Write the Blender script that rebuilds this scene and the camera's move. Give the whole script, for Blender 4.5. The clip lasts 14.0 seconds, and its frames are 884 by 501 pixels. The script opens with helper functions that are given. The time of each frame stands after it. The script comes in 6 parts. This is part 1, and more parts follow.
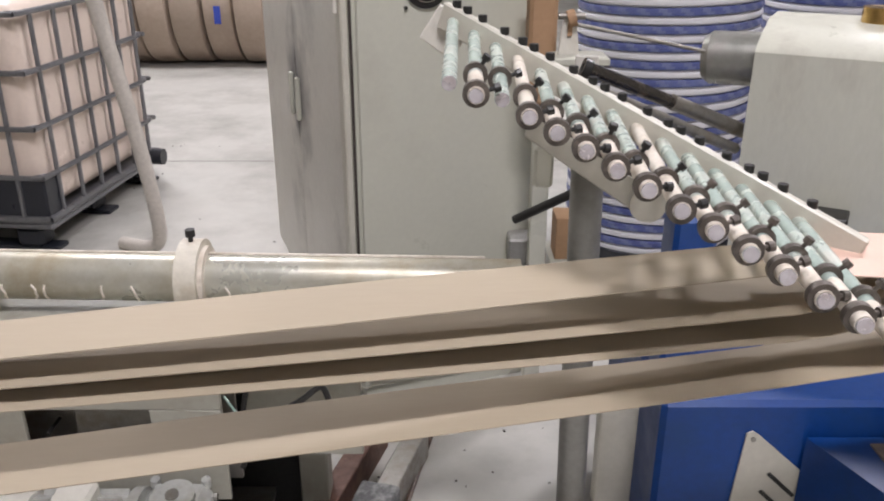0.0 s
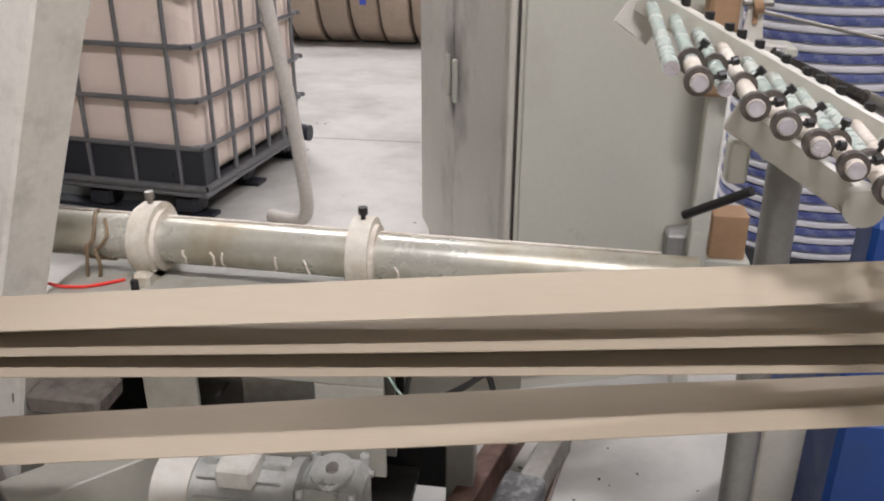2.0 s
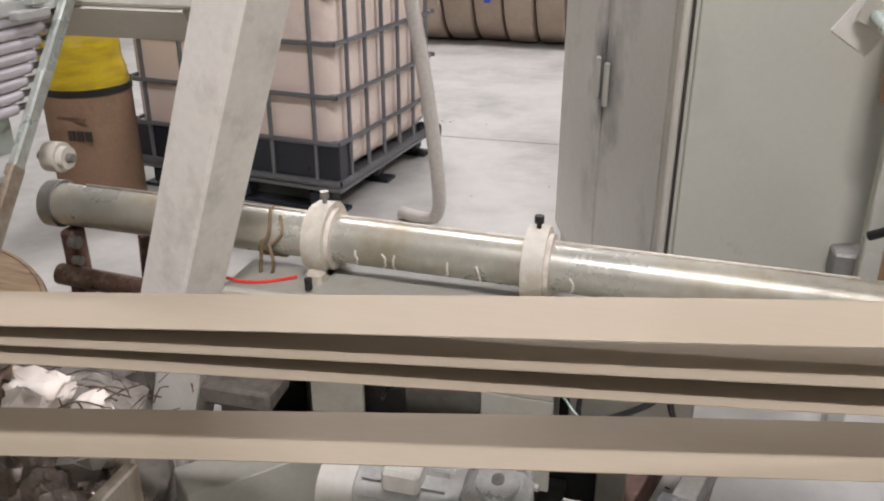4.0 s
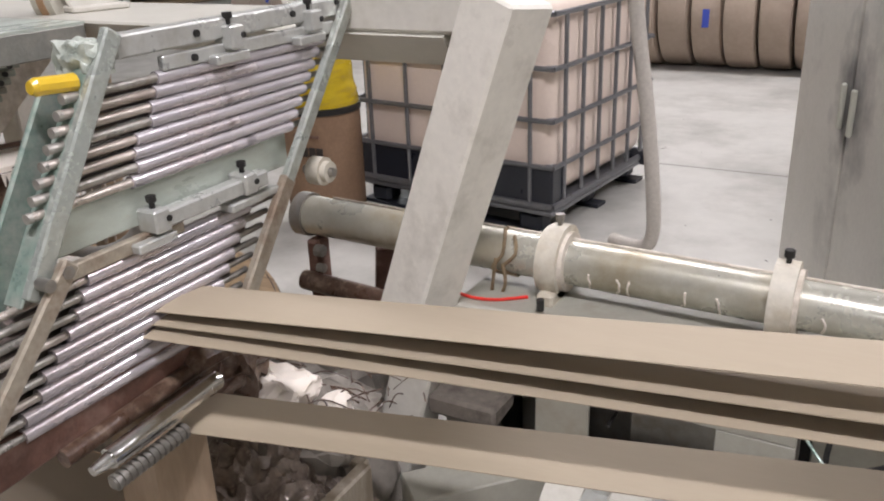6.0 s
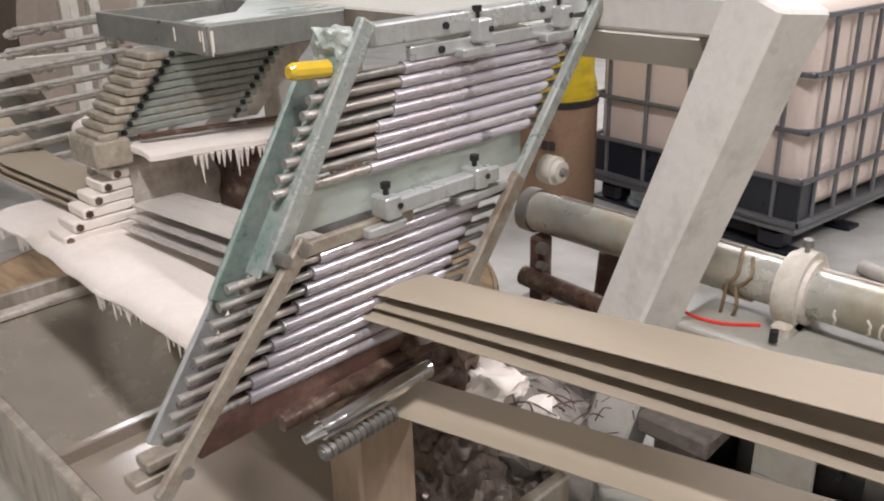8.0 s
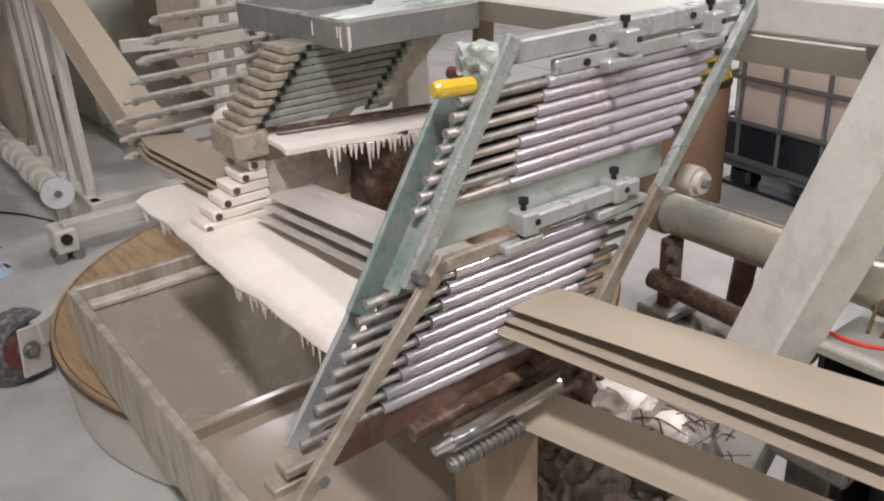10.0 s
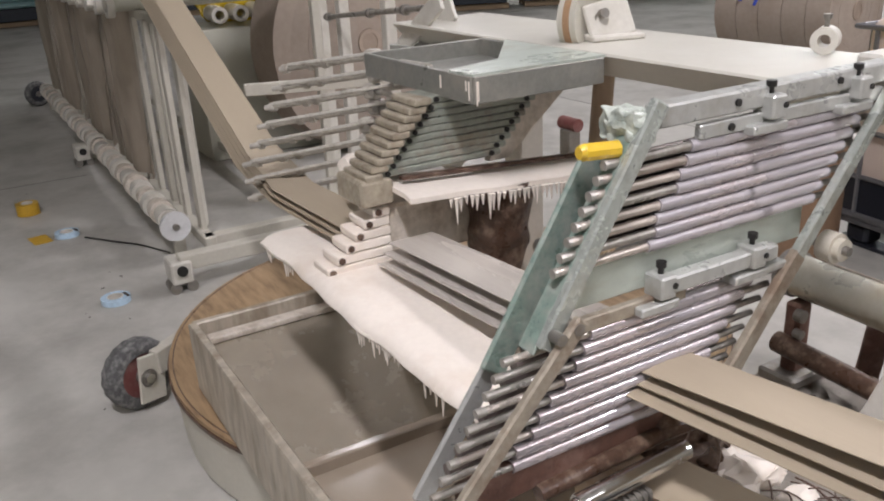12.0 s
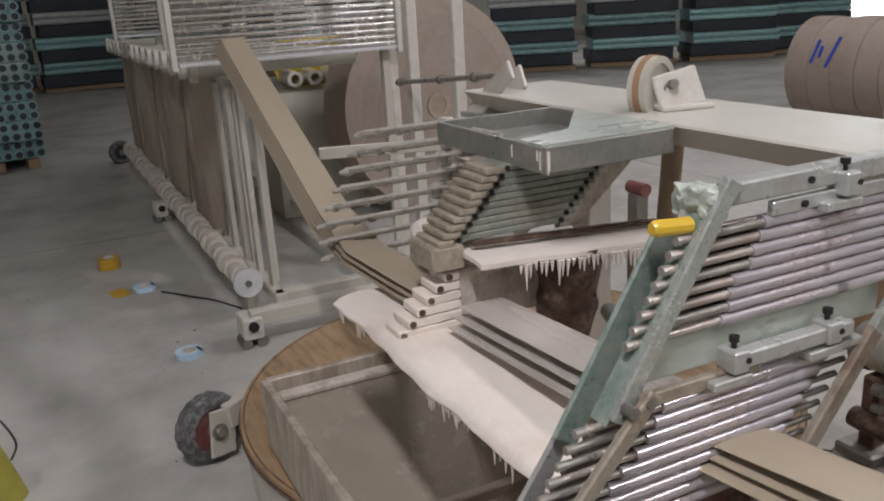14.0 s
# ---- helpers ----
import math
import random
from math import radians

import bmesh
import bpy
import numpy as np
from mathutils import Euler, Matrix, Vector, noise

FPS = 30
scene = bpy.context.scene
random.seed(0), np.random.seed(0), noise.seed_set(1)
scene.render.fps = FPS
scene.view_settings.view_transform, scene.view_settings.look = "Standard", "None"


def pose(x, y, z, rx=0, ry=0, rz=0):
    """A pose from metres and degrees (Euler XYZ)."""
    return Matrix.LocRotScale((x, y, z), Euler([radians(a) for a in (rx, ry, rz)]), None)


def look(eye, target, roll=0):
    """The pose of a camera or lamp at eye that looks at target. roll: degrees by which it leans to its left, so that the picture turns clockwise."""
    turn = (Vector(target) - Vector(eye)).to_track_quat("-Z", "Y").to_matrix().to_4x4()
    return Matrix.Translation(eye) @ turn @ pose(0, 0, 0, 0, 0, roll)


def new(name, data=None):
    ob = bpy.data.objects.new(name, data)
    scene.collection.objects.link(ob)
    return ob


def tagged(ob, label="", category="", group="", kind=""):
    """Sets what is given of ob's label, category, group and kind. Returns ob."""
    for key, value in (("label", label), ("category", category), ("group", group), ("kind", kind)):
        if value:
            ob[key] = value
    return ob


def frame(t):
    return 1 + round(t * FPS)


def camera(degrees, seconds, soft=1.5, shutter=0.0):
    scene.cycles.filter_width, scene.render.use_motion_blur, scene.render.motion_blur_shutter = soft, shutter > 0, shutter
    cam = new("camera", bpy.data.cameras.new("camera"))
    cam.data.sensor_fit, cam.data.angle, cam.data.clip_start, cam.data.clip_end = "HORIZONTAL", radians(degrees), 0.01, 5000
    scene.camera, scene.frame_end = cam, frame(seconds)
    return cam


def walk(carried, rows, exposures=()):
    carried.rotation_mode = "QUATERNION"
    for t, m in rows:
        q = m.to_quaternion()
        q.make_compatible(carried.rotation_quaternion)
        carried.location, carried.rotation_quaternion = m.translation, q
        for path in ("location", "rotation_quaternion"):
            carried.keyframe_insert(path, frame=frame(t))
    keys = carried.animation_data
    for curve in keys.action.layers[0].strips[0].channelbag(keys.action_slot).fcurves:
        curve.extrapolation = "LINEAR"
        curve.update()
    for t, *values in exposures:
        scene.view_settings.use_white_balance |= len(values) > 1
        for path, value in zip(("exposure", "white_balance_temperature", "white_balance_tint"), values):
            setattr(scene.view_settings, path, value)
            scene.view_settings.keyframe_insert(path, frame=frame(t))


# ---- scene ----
cam = camera(55.7, 14.0, soft=2.0)
PATH = [
    (0, (-0.139, 0.128, 1.492), (-0.134, 1.973, 0.72), 0.1),
    (0.5, (-0.157, 0.14, 1.49), (-0.204, 1.981, 0.71), 0.4),
    (1, (-0.185, 0.148, 1.489), (-0.294, 1.984, 0.703), 0.6),
    (1.5, (-0.212, 0.15, 1.486), (-0.398, 1.976, 0.689), 0.5),
    (2, (-0.246, 0.155, 1.481), (-0.517, 1.966, 0.677), 0.2),
    (2.5, (-0.27, 0.175, 1.477), (-0.6, 1.969, 0.658), -0.0),
    (2.7, (-0.28, 0.163, 1.474), (-0.647, 1.952, 0.658), -0.0),
    (4.8, (-0.443, 0.159, 1.496), (-1.071, 1.884, 0.703), -1.3),
    (5, (-0.435, 0.151, 1.485), (-1.116, 1.864, 0.71), -1.7),
    (5.5, (-0.457, 0.137, 1.486), (-1.226, 1.816, 0.717), -1.9),
    (6, (-0.481, 0.119, 1.491), (-1.4, 1.729, 0.741), -2.2),
    (6.5, (-0.485, 0.118, 1.494), (-1.535, 1.649, 0.75), -2.3),
    (7, (-0.492, 0.123, 1.498), (-1.649, 1.572, 0.75), -2.2),
    (7.5, (-0.496, 0.133, 1.499), (-1.744, 1.502, 0.746), -2.0),
    (8, (-0.51, 0.148, 1.498), (-1.839, 1.438, 0.743), -1.8),
    (8.2, (-0.511, 0.152, 1.497), (-1.869, 1.413, 0.745), -1.8),
    (10.3, (-0.577, 0.145, 1.577), (-2.079, 1.185, 0.763), -3.2),
    (10.5, (-0.583, 0.131, 1.583), (-2.107, 1.149, 0.783), -3.4),
    (11, (-0.593, 0.108, 1.59), (-2.162, 1.081, 0.821), -3.3),
    (11.5, (-0.599, 0.096, 1.593), (-2.192, 1.046, 0.845), -3.1),
    (12, (-0.605, 0.09, 1.597), (-2.225, 1.01, 0.87), -3.0),
    (12.5, (-0.605, 0.082, 1.6), (-2.244, 0.979, 0.885), -3.1),
    (13, (-0.602, 0.073, 1.605), (-2.272, 0.933, 0.919), -3.1),
    (13.5, (-0.596, 0.068, 1.614), (-2.296, 0.898, 0.963), -3.3),
    (14, (-0.587, 0.062, 1.63), (-2.314, 0.878, 1.038), -3.5),
]
EXPOSURES = [(0.0, 0.0), (12.0, 0.0), (13.0, -0.05), (13.5, -0.08), (14.0, -0.46)]
LAMP_COLOR = (0.975, 0.935, 1.0)
LAMPS = [(0.4, -0.8, 325, 1.6), (0.6, -6.2, 90, 2.2), (3.6, 5.6, 310, 0.9), (-2.6, 6.4, 300, 2.2), (-5.0, 10.0, 85, 2.2), (-11.0, 4.0, 36, 2.2), (-17.0, 10.0, 150, 2.2)]
world = bpy.data.worlds.new("world")
scene.world = world
world.use_nodes = True
wn = world.node_tree
sky = wn.nodes.new("ShaderNodeTexSky")
sky.sky_type, sky.sun_disc, sky.sun_elevation = "NISHITA", False, radians(40)
wn.links.new(sky.outputs["Color"], wn.nodes["Background"].inputs["Color"])
wn.nodes["Background"].inputs["Strength"].default_value = 0.1

walk(cam, [(t, look(e, g, r)) for t, e, g, r in PATH], EXPOSURES)

# ---------------------------------------------------------------- helpers
def bm_new():
    return bmesh.new()


def add_box(bm, size, at, rot=(0, 0, 0), bevel=0.003, M=None):
    m = (M if M is not None else Matrix.Identity(4)) @ pose(*at, *rot) @ Matrix.Diagonal((*size, 1))
    vs = bmesh.ops.create_cube(bm, size=1, matrix=m)["verts"]
    if bevel:
        es = list({e for v in vs for e in v.link_edges})
        bmesh.ops.bevel(bm, geom=es, offset=min(bevel, min(size) * 0.3), segments=1, affect="EDGES", profile=0.5)
    return bm


def add_beam(bm, p0, p1, w, h, up=(0, 0, 1), bevel=0.003):
    """A square bar from p0 to p1, w wide and h high."""
    a, b = Vector(p0), Vector(p1)
    x = (b - a).normalized()
    y = Vector(up).cross(x).normalized()
    z = x.cross(y)
    m = Matrix((x, y, z)).transposed().to_4x4()
    m.translation = (a + b) / 2
    return add_box(bm, ((b - a).length, w, h), (0, 0, 0), bevel=bevel, M=m)


def add_cyl(bm, p0, p1, r, r1=None, seg=20):
    a, b = Vector(p0), Vector(p1)
    m = (b - a).to_track_quat("Z", "Y").to_matrix().to_4x4()
    m.translation = (a + b) / 2
    bmesh.ops.create_cone(bm, cap_ends=True, segments=seg, radius1=r, radius2=r if r1 is None else r1, depth=(b - a).length, matrix=m)
    return bm


def add_ring(bm, p0, p1, ro, ri, seg=24):
    """A hollow ring or pipe piece from p0 to p1."""
    a, b = Vector(p0), Vector(p1)
    q = (b - a).to_track_quat("Z", "Y")
    loops = []
    for c, r in ((a, ro), (b, ro), (b, ri), (a, ri)):
        loops.append([bm.verts.new(c + q @ Vector((r * math.cos(2 * math.pi * i / seg), r * math.sin(2 * math.pi * i / seg), 0))) for i in range(seg)])
    for k in range(4):
        u, v = loops[k], loops[(k + 1) % 4]
        for i in range(seg):
            bm.faces.new((u[i], u[(i + 1) % seg], v[(i + 1) % seg], v[i]))
    return bm


def add_tube(bm, pts, r, seg=10, sub=6):
    """A round hose or bar swept through points, smoothed."""
    P = [Vector(p) for p in pts]
    line = []
    for i in range(len(P) - 1):
        a, b, c, d = P[max(i - 1, 0)], P[i], P[i + 1], P[min(i + 2, len(P) - 1)]
        for s in range(sub):
            t = s / sub
            line.append(0.5 * (2 * b + (c - a) * t + (2 * a - 5 * b + 4 * c - d) * t * t + (3 * b - a - 3 * c + d) * t ** 3))
    line.append(P[-1])
    rings, n = [], None
    for i, p in enumerate(line):
        d = (line[min(i + 1, len(line) - 1)] - line[max(i - 1, 0)]).normalized()
        n = d.orthogonal().normalized() if n is None else (n - d * n.dot(d)).normalized()
        o = d.cross(n)
        rr = r if not callable(r) else r(i / (len(line) - 1))
        rings.append([bm.verts.new(p + rr * (math.cos(2 * math.pi * k / seg) * n + math.sin(2 * math.pi * k / seg) * o)) for k in range(seg)])
    for u, v in zip(rings, rings[1:]):
        for k in range(seg):
            bm.faces.new((u[k], u[(k + 1) % seg], v[(k + 1) % seg], v[k]))
    bm.faces.new(rings[0][::-1]), bm.faces.new(rings[-1])
    return bm


def add_sheet(bm, rows, thick=0.0012):
    """A thin sheet with both faces, from rows of points (a grid), thick metres deep along its normals' z."""
    up = [[bm.verts.new(p) for p in r] for r in rows]
    dn = [[bm.verts.new(Vector(p) - Vector((0, 0, thick))) for p in r] for r in rows]
    n, m = len(rows), len(rows[0])
    for i in range(n - 1):
        for j in range(m - 1):
            bm.faces.new((up[i][j], up[i + 1][j], up[i + 1][j + 1], up[i][j + 1]))
            bm.faces.new((dn[i][j], dn[i][j + 1], dn[i + 1][j + 1], dn[i + 1][j]))
    for i in range(n - 1):
        bm.faces.new((up[i][0], dn[i][0], dn[i + 1][0], up[i + 1][0]))
        bm.faces.new((up[i][-1], up[i + 1][-1], dn[i + 1][-1], dn[i][-1]))
    for j in range(m - 1):
        bm.faces.new((up[0][j], up[0][j + 1], dn[0][j + 1], dn[0][j]))
        bm.faces.new((up[-1][j], dn[-1][j], dn[-1][j + 1], up[-1][j + 1]))
    return bm


def add_prism(bm, outline, thick, M):
    """An outline in the xy plane, pushed up by thick, at the pose M."""
    lo = [bm.verts.new(M @ Vector((x, y, 0))) for x, y in outline]
    hi = [bm.verts.new(M @ Vector((x, y, thick))) for x, y in outline]
    bm.faces.new(lo[::-1]), bm.faces.new(hi)
    for i in range(len(lo)):
        j = (i + 1) % len(lo)
        bm.faces.new((lo[i], lo[j], hi[j], hi[i]))
    return bm


def roughen(bm, amount, scale):
    for v in bm.verts:
        v.co += amount * noise.noise_vector(v.co * scale)
    return bm


def lump(at, size, amp, scale, sub=4, square=0.6):
    """A rough, boxy lump round a centre."""
    bm = bm_new()
    bmesh.ops.create_icosphere(bm, subdivisions=sub, radius=1)
    for v in bm.verts:
        m = max(abs(v.co.x), abs(v.co.y), abs(v.co.z))
        p = v.co.lerp(v.co / m * 0.85, square)
        p = Vector((p.x * size[0] / 2, p.y * size[1] / 2, p.z * size[2] / 2)) + Vector(at)
        v.co = p + amp * noise.noise_vector(p * scale) + 0.4 * amp * noise.noise_vector(p * scale * 2.7)
    return bm


def as_mesh(name, bm, material, smooth=35):
    bmesh.ops.recalc_face_normals(bm, faces=bm.faces)
    me = bpy.data.meshes.new(name)
    bm.to_mesh(me)
    bm.free()
    me.materials.append(material)
    for p in me.polygons:
        p.use_smooth = True
    me.set_sharp_from_angle(angle=radians(smooth))
    return me


def thing(name, at, label, category, group="", kind=""):
    ob = new(name)
    ob.location = at
    ob.empty_display_size = 0.05
    return tagged(ob, label, category, group, kind)


def part(name, bm, material, parent, label="", smooth=35):
    ob = new(name, as_mesh(name, bm, material, smooth))
    ob.parent = parent
    if parent.type == "EMPTY":
        ob.matrix_parent_inverse = Matrix.Translation(-parent.location)
    if label:
        ob["label"] = label
    return ob


def share(name, mesh, parent, m):
    """One more piece on the same mesh, at m in the world."""
    ob = new(name, mesh)
    ob.parent = parent
    if parent.type == "EMPTY":
        ob.matrix_parent_inverse = Matrix.Translation(-parent.location)
    ob.matrix_basis = m
    return ob


def solid(name, bm, material, label, category, group="", kind="", smooth=35):
    return tagged(new(name, as_mesh(name, bm, material, smooth)), label, category, group, kind)


# ---------------------------------------------------------------- materials
def mat(name, c, rough=0.5, metal=0.0, dirt=None, dirt_amt=0.5, dirt_scale=3.0, grain=0.12, grain_scale=60, bump=0.15, bump_scale=120, rough_var=0.15, piece=0.0, island=False, stretch=(1, 1, 1), emit=None, coat=0.0):
    m = bpy.data.materials.new(name)
    m.use_nodes = True
    nt = m.node_tree
    N, L = nt.nodes, nt.links
    bsdf = N["Principled BSDF"]
    bsdf.inputs["Metallic"].default_value = metal
    bsdf.inputs["Coat Weight"].default_value = coat
    tc = N.new("ShaderNodeTexCoord")
    mp = N.new("ShaderNodeMapping")
    mp.inputs["Scale"].default_value = stretch
    L.new(tc.outputs["Object"], mp.inputs["Vector"])

    def noise_node(scale, detail=5, rgh=0.6):
        n = N.new("ShaderNodeTexNoise")
        n.inputs["Scale"].default_value, n.inputs["Detail"].default_value, n.inputs["Roughness"].default_value = scale, detail, rgh
        L.new(mp.outputs["Vector"], n.inputs["Vector"])
        return n

    g = noise_node(grain_scale)
    hsv = N.new("ShaderNodeHueSaturation")
    hsv.inputs["Color"].default_value = (*c, 1)
    rng = N.new("ShaderNodeMapRange")
    rng.inputs["From Min"].default_value, rng.inputs["From Max"].default_value = 0.25, 0.75
    rng.inputs["To Min"].default_value, rng.inputs["To Max"].default_value = 1 - grain, 1 + grain
    L.new(g.outputs["Fac"], rng.inputs["Value"])
    val = rng.outputs["Result"]
    if piece:
        inf = N.new("ShaderNodeNewGeometry" if island else "ShaderNodeObjectInfo")
        pr = N.new("ShaderNodeMapRange")
        pr.inputs["To Min"].default_value, pr.inputs["To Max"].default_value = 1 - piece, 1 + piece
        L.new(inf.outputs["Random Per Island" if island else "Random"], pr.inputs["Value"])
        mul = N.new("ShaderNodeMath")
        mul.operation = "MULTIPLY"
        L.new(val, mul.inputs[0]), L.new(pr.outputs["Result"], mul.inputs[1])
        val = mul.outputs["Value"]
    L.new(val, hsv.inputs["Value"])
    col = hsv.outputs["Color"]
    d = noise_node(dirt_scale, 7, 0.65)
    if dirt:
        ramp = N.new("ShaderNodeMapRange")
        ramp.inputs["From Min"].default_value, ramp.inputs["From Max"].default_value = 0.62 - 0.3 * dirt_amt, 0.78 - 0.2 * dirt_amt
        ramp.inputs["To Max"].default_value = min(1.0, 0.45 + dirt_amt * 0.5)
        L.new(d.outputs["Fac"], ramp.inputs["Value"])
        mix = N.new("ShaderNodeMix")
        mix.data_type = "RGBA"
        mix.inputs["B"].default_value = (*dirt, 1)
        for s in mix.inputs:
            if s.name == "A" and s.type == "RGBA":
                L.new(col, s)
            if s.name == "B" and s.type == "RGBA":
                s.default_value = (*dirt, 1)
        L.new(ramp.outputs["Result"], mix.inputs["Factor"])
        for s in mix.outputs:
            if s.type == "RGBA":
                col = s
    L.new(col, bsdf.inputs["Base Color"])
    rr = N.new("ShaderNodeMapRange")
    rr.inputs["From Min"].default_value, rr.inputs["From Max"].default_value = 0.3, 0.7
    rr.inputs["To Min"].default_value, rr.inputs["To Max"].default_value = max(0.03, rough - rough_var), min(1, rough + rough_var)
    L.new(d.outputs["Fac"], rr.inputs["Value"])
    L.new(rr.outputs["Result"], bsdf.inputs["Roughness"])
    if bump:
        b = noise_node(bump_scale, 4)
        bp = N.new("ShaderNodeBump")
        bp.inputs["Strength"].default_value, bp.inputs["Distance"].default_value = bump, 0.004
        L.new(b.outputs["Fac"], bp.inputs["Height"])
        L.new(bp.outputs["Normal"], bsdf.inputs["Normal"])
    if emit:
        bsdf.inputs["Emission Color"].default_value = (*emit[0], 1)
        bsdf.inputs["Emission Strength"].default_value = emit[1]
    return m


DUST = (0.42, 0.39, 0.34)
M_FLOOR = mat("concrete", (0.46, 0.448, 0.412), 0.55, dirt=(0.265, 0.25, 0.222), dirt_amt=0.56, dirt_scale=1.1, grain=0.08, grain_scale=7, bump=0.1, bump_scale=40)
M_JOINT = mat("joint", (0.22, 0.21, 0.19), 0.9)
M_WALL = mat("plaster", (0.62, 0.60, 0.55), 0.8, dirt=(0.45, 0.43, 0.39), dirt_amt=0.3, dirt_scale=0.5)
M_ROOF = mat("roof_sheet", (0.55, 0.55, 0.53), 0.6, grain=0.1, grain_scale=2)
M_CREAM = mat("cream_paint", (0.53, 0.505, 0.435), 0.42, dirt=(0.43, 0.39, 0.33), dirt_amt=0.3, dirt_scale=4, grain=0.05)
M_WHITE = mat("white_paint", (0.62, 0.595, 0.535), 0.4, dirt=(0.47, 0.44, 0.37), dirt_amt=0.4, dirt_scale=9, grain=0.05, bump=0.2, bump_scale=30)
M_CAB = mat("cabinet_paint", (0.505, 0.50, 0.425), 0.38, dirt=(0.38, 0.36, 0.31), dirt_amt=0.16, dirt_scale=2.2, grain=0.03, bump=0.04)
M_CABSIDE = mat("dusty_cabinet_paint", (0.64, 0.615, 0.56), 0.45, dirt=(0.36, 0.345, 0.33), dirt_amt=0.3, dirt_scale=2.6, grain=0.06, bump=0.04)
M_STEEL = mat("worn_steel_tube", (0.49, 0.48, 0.415), 0.34, 0.45, dirt=(0.30, 0.245, 0.15), dirt_amt=0.6, dirt_scale=5, grain=0.1, grain_scale=30, rough_var=0.18, bump=0.08)
M_CHROME = mat("bright_steel", (0.72, 0.71, 0.69), 0.22, 1.0, dirt=(0.55, 0.50, 0.43), dirt_amt=0.3, dirt_scale=25, grain=0.08, rough_var=0.12, bump=0.05)
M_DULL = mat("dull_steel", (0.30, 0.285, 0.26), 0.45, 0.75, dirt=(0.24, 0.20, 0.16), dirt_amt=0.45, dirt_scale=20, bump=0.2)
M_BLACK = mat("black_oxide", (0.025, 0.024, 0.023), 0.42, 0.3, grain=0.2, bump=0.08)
M_RUST = mat("rusty_steel", (0.125, 0.062, 0.045), 0.65, 0.15, dirt=(0.29, 0.19, 0.15), dirt_amt=0.5, dirt_scale=14, grain=0.3, grain_scale=40, bump=0.5, bump_scale=90)
M_GLUEDARK = mat("dried_brown_glue", (0.075, 0.042, 0.028), 0.35, dirt=(0.35, 0.26, 0.19), dirt_amt=0.4, dirt_scale=22, grain=0.3, bump=0.7, bump_scale=45)
M_ALU = mat("glue_smeared_aluminium", (0.50, 0.505, 0.48), 0.36, 0.4, dirt=(0.36, 0.34, 0.29), dirt_amt=0.4, dirt_scale=16, grain=0.1, bump=0.25, bump_scale=60)
M_GREEN = mat("green_stained_plate", (0.235, 0.32, 0.275), 0.34, 0.25, dirt=(0.44, 0.46, 0.41), dirt_amt=0.6, dirt_scale=28, grain=0.2, bump=0.4, bump_scale=60)
M_SLEEVE = mat("glue_filmed_sleeve", (0.61, 0.575, 0.605), 0.22, 0.45, dirt=(0.36, 0.285, 0.26), dirt_amt=0.5, dirt_scale=22, grain=0.18, grain_scale=25, bump=0.1, stretch=(1, 0.25, 1))
M_GLUE = mat("wet_white_glue", (0.82, 0.75, 0.67), 0.42, dirt=(0.70, 0.60, 0.50), dirt_amt=0.35, dirt_scale=6, grain=0.04, bump=0.25, bump_scale=18, coat=0.08)
M_DRYGLUE = mat("glue_crusted_metal", (0.66, 0.60, 0.52), 0.5, dirt=(0.33, 0.27, 0.20), dirt_amt=0.5, dirt_scale=17, grain=0.15, bump=0.6, bump_scale=50)
M_PAPER = mat("kraft_paper", (0.385, 0.322, 0.236), 0.62, dirt=(0.345, 0.285, 0.215), dirt_amt=0.3, dirt_scale=1.5, grain=0.03, grain_scale=200, bump=0.03, bump_scale=300, stretch=(0.1, 1, 1))
M_PAPERPINK = mat("pale_pink_paper", (0.66, 0.46, 0.37), 0.6, grain=0.03, bump=0.03)
M_REEL = mat("paper_reel", (0.36, 0.285, 0.225), 0.75, dirt=(0.29, 0.225, 0.18), dirt_amt=0.4, dirt_scale=2.5, grain=0.08, grain_scale=25, bump=0.15, piece=0.15)
M_REELFACE = mat("reel_face_paper", (0.35, 0.29, 0.24), 0.75, dirt=(0.29, 0.225, 0.18), dirt_amt=0.4, dirt_scale=2.5, grain=0.08, grain_scale=25, bump=0.15, piece=0.04)
M_REELDARK = mat("dark_wrapped_reel", (0.13, 0.11, 0.108), 0.5, dirt=(0.21, 0.175, 0.155), dirt_amt=0.4, dirt_scale=2.5, grain=0.08, bump=0.1)
M_HANG = mat("olive_tan_web", (0.345, 0.295, 0.235), 0.7, dirt=(0.27, 0.225, 0.18), dirt_amt=0.45, dirt_scale=2.0, grain=0.1, grain_scale=12, bump=0.1, piece=0.22, stretch=(1, 1, 0.4))
M_TANK = mat("cloudy_tank_plastic", (0.74, 0.62, 0.535), 0.35, dirt=(0.68, 0.56, 0.48), dirt_amt=0.3, dirt_scale=2, grain=0.03, bump=0.05, bump_scale=8)
M_CAGE = mat("galvanised_cage", (0.20, 0.20, 0.21), 0.42, 0.6, dirt=(0.28, 0.27, 0.27), dirt_amt=0.4, dirt_scale=20, bump=0.15)
M_BLACKPL = mat("black_plastic", (0.015, 0.017, 0.024), 0.4, dirt=(0.03, 0.032, 0.04), dirt_amt=0.3, dirt_scale=6, bump=0.05)
M_HOSE = mat("grey_hose", (0.55, 0.51, 0.46), 0.45, dirt=(0.45, 0.42, 0.37), dirt_amt=0.3, dirt_scale=5, bump=0.1)
M_BLUE = mat("blue_paint", (0.003, 0.042, 0.205), 0.4, dirt=(0.012, 0.05, 0.16), dirt_amt=0.35, dirt_scale=6, grain=0.1, bump=0.06)
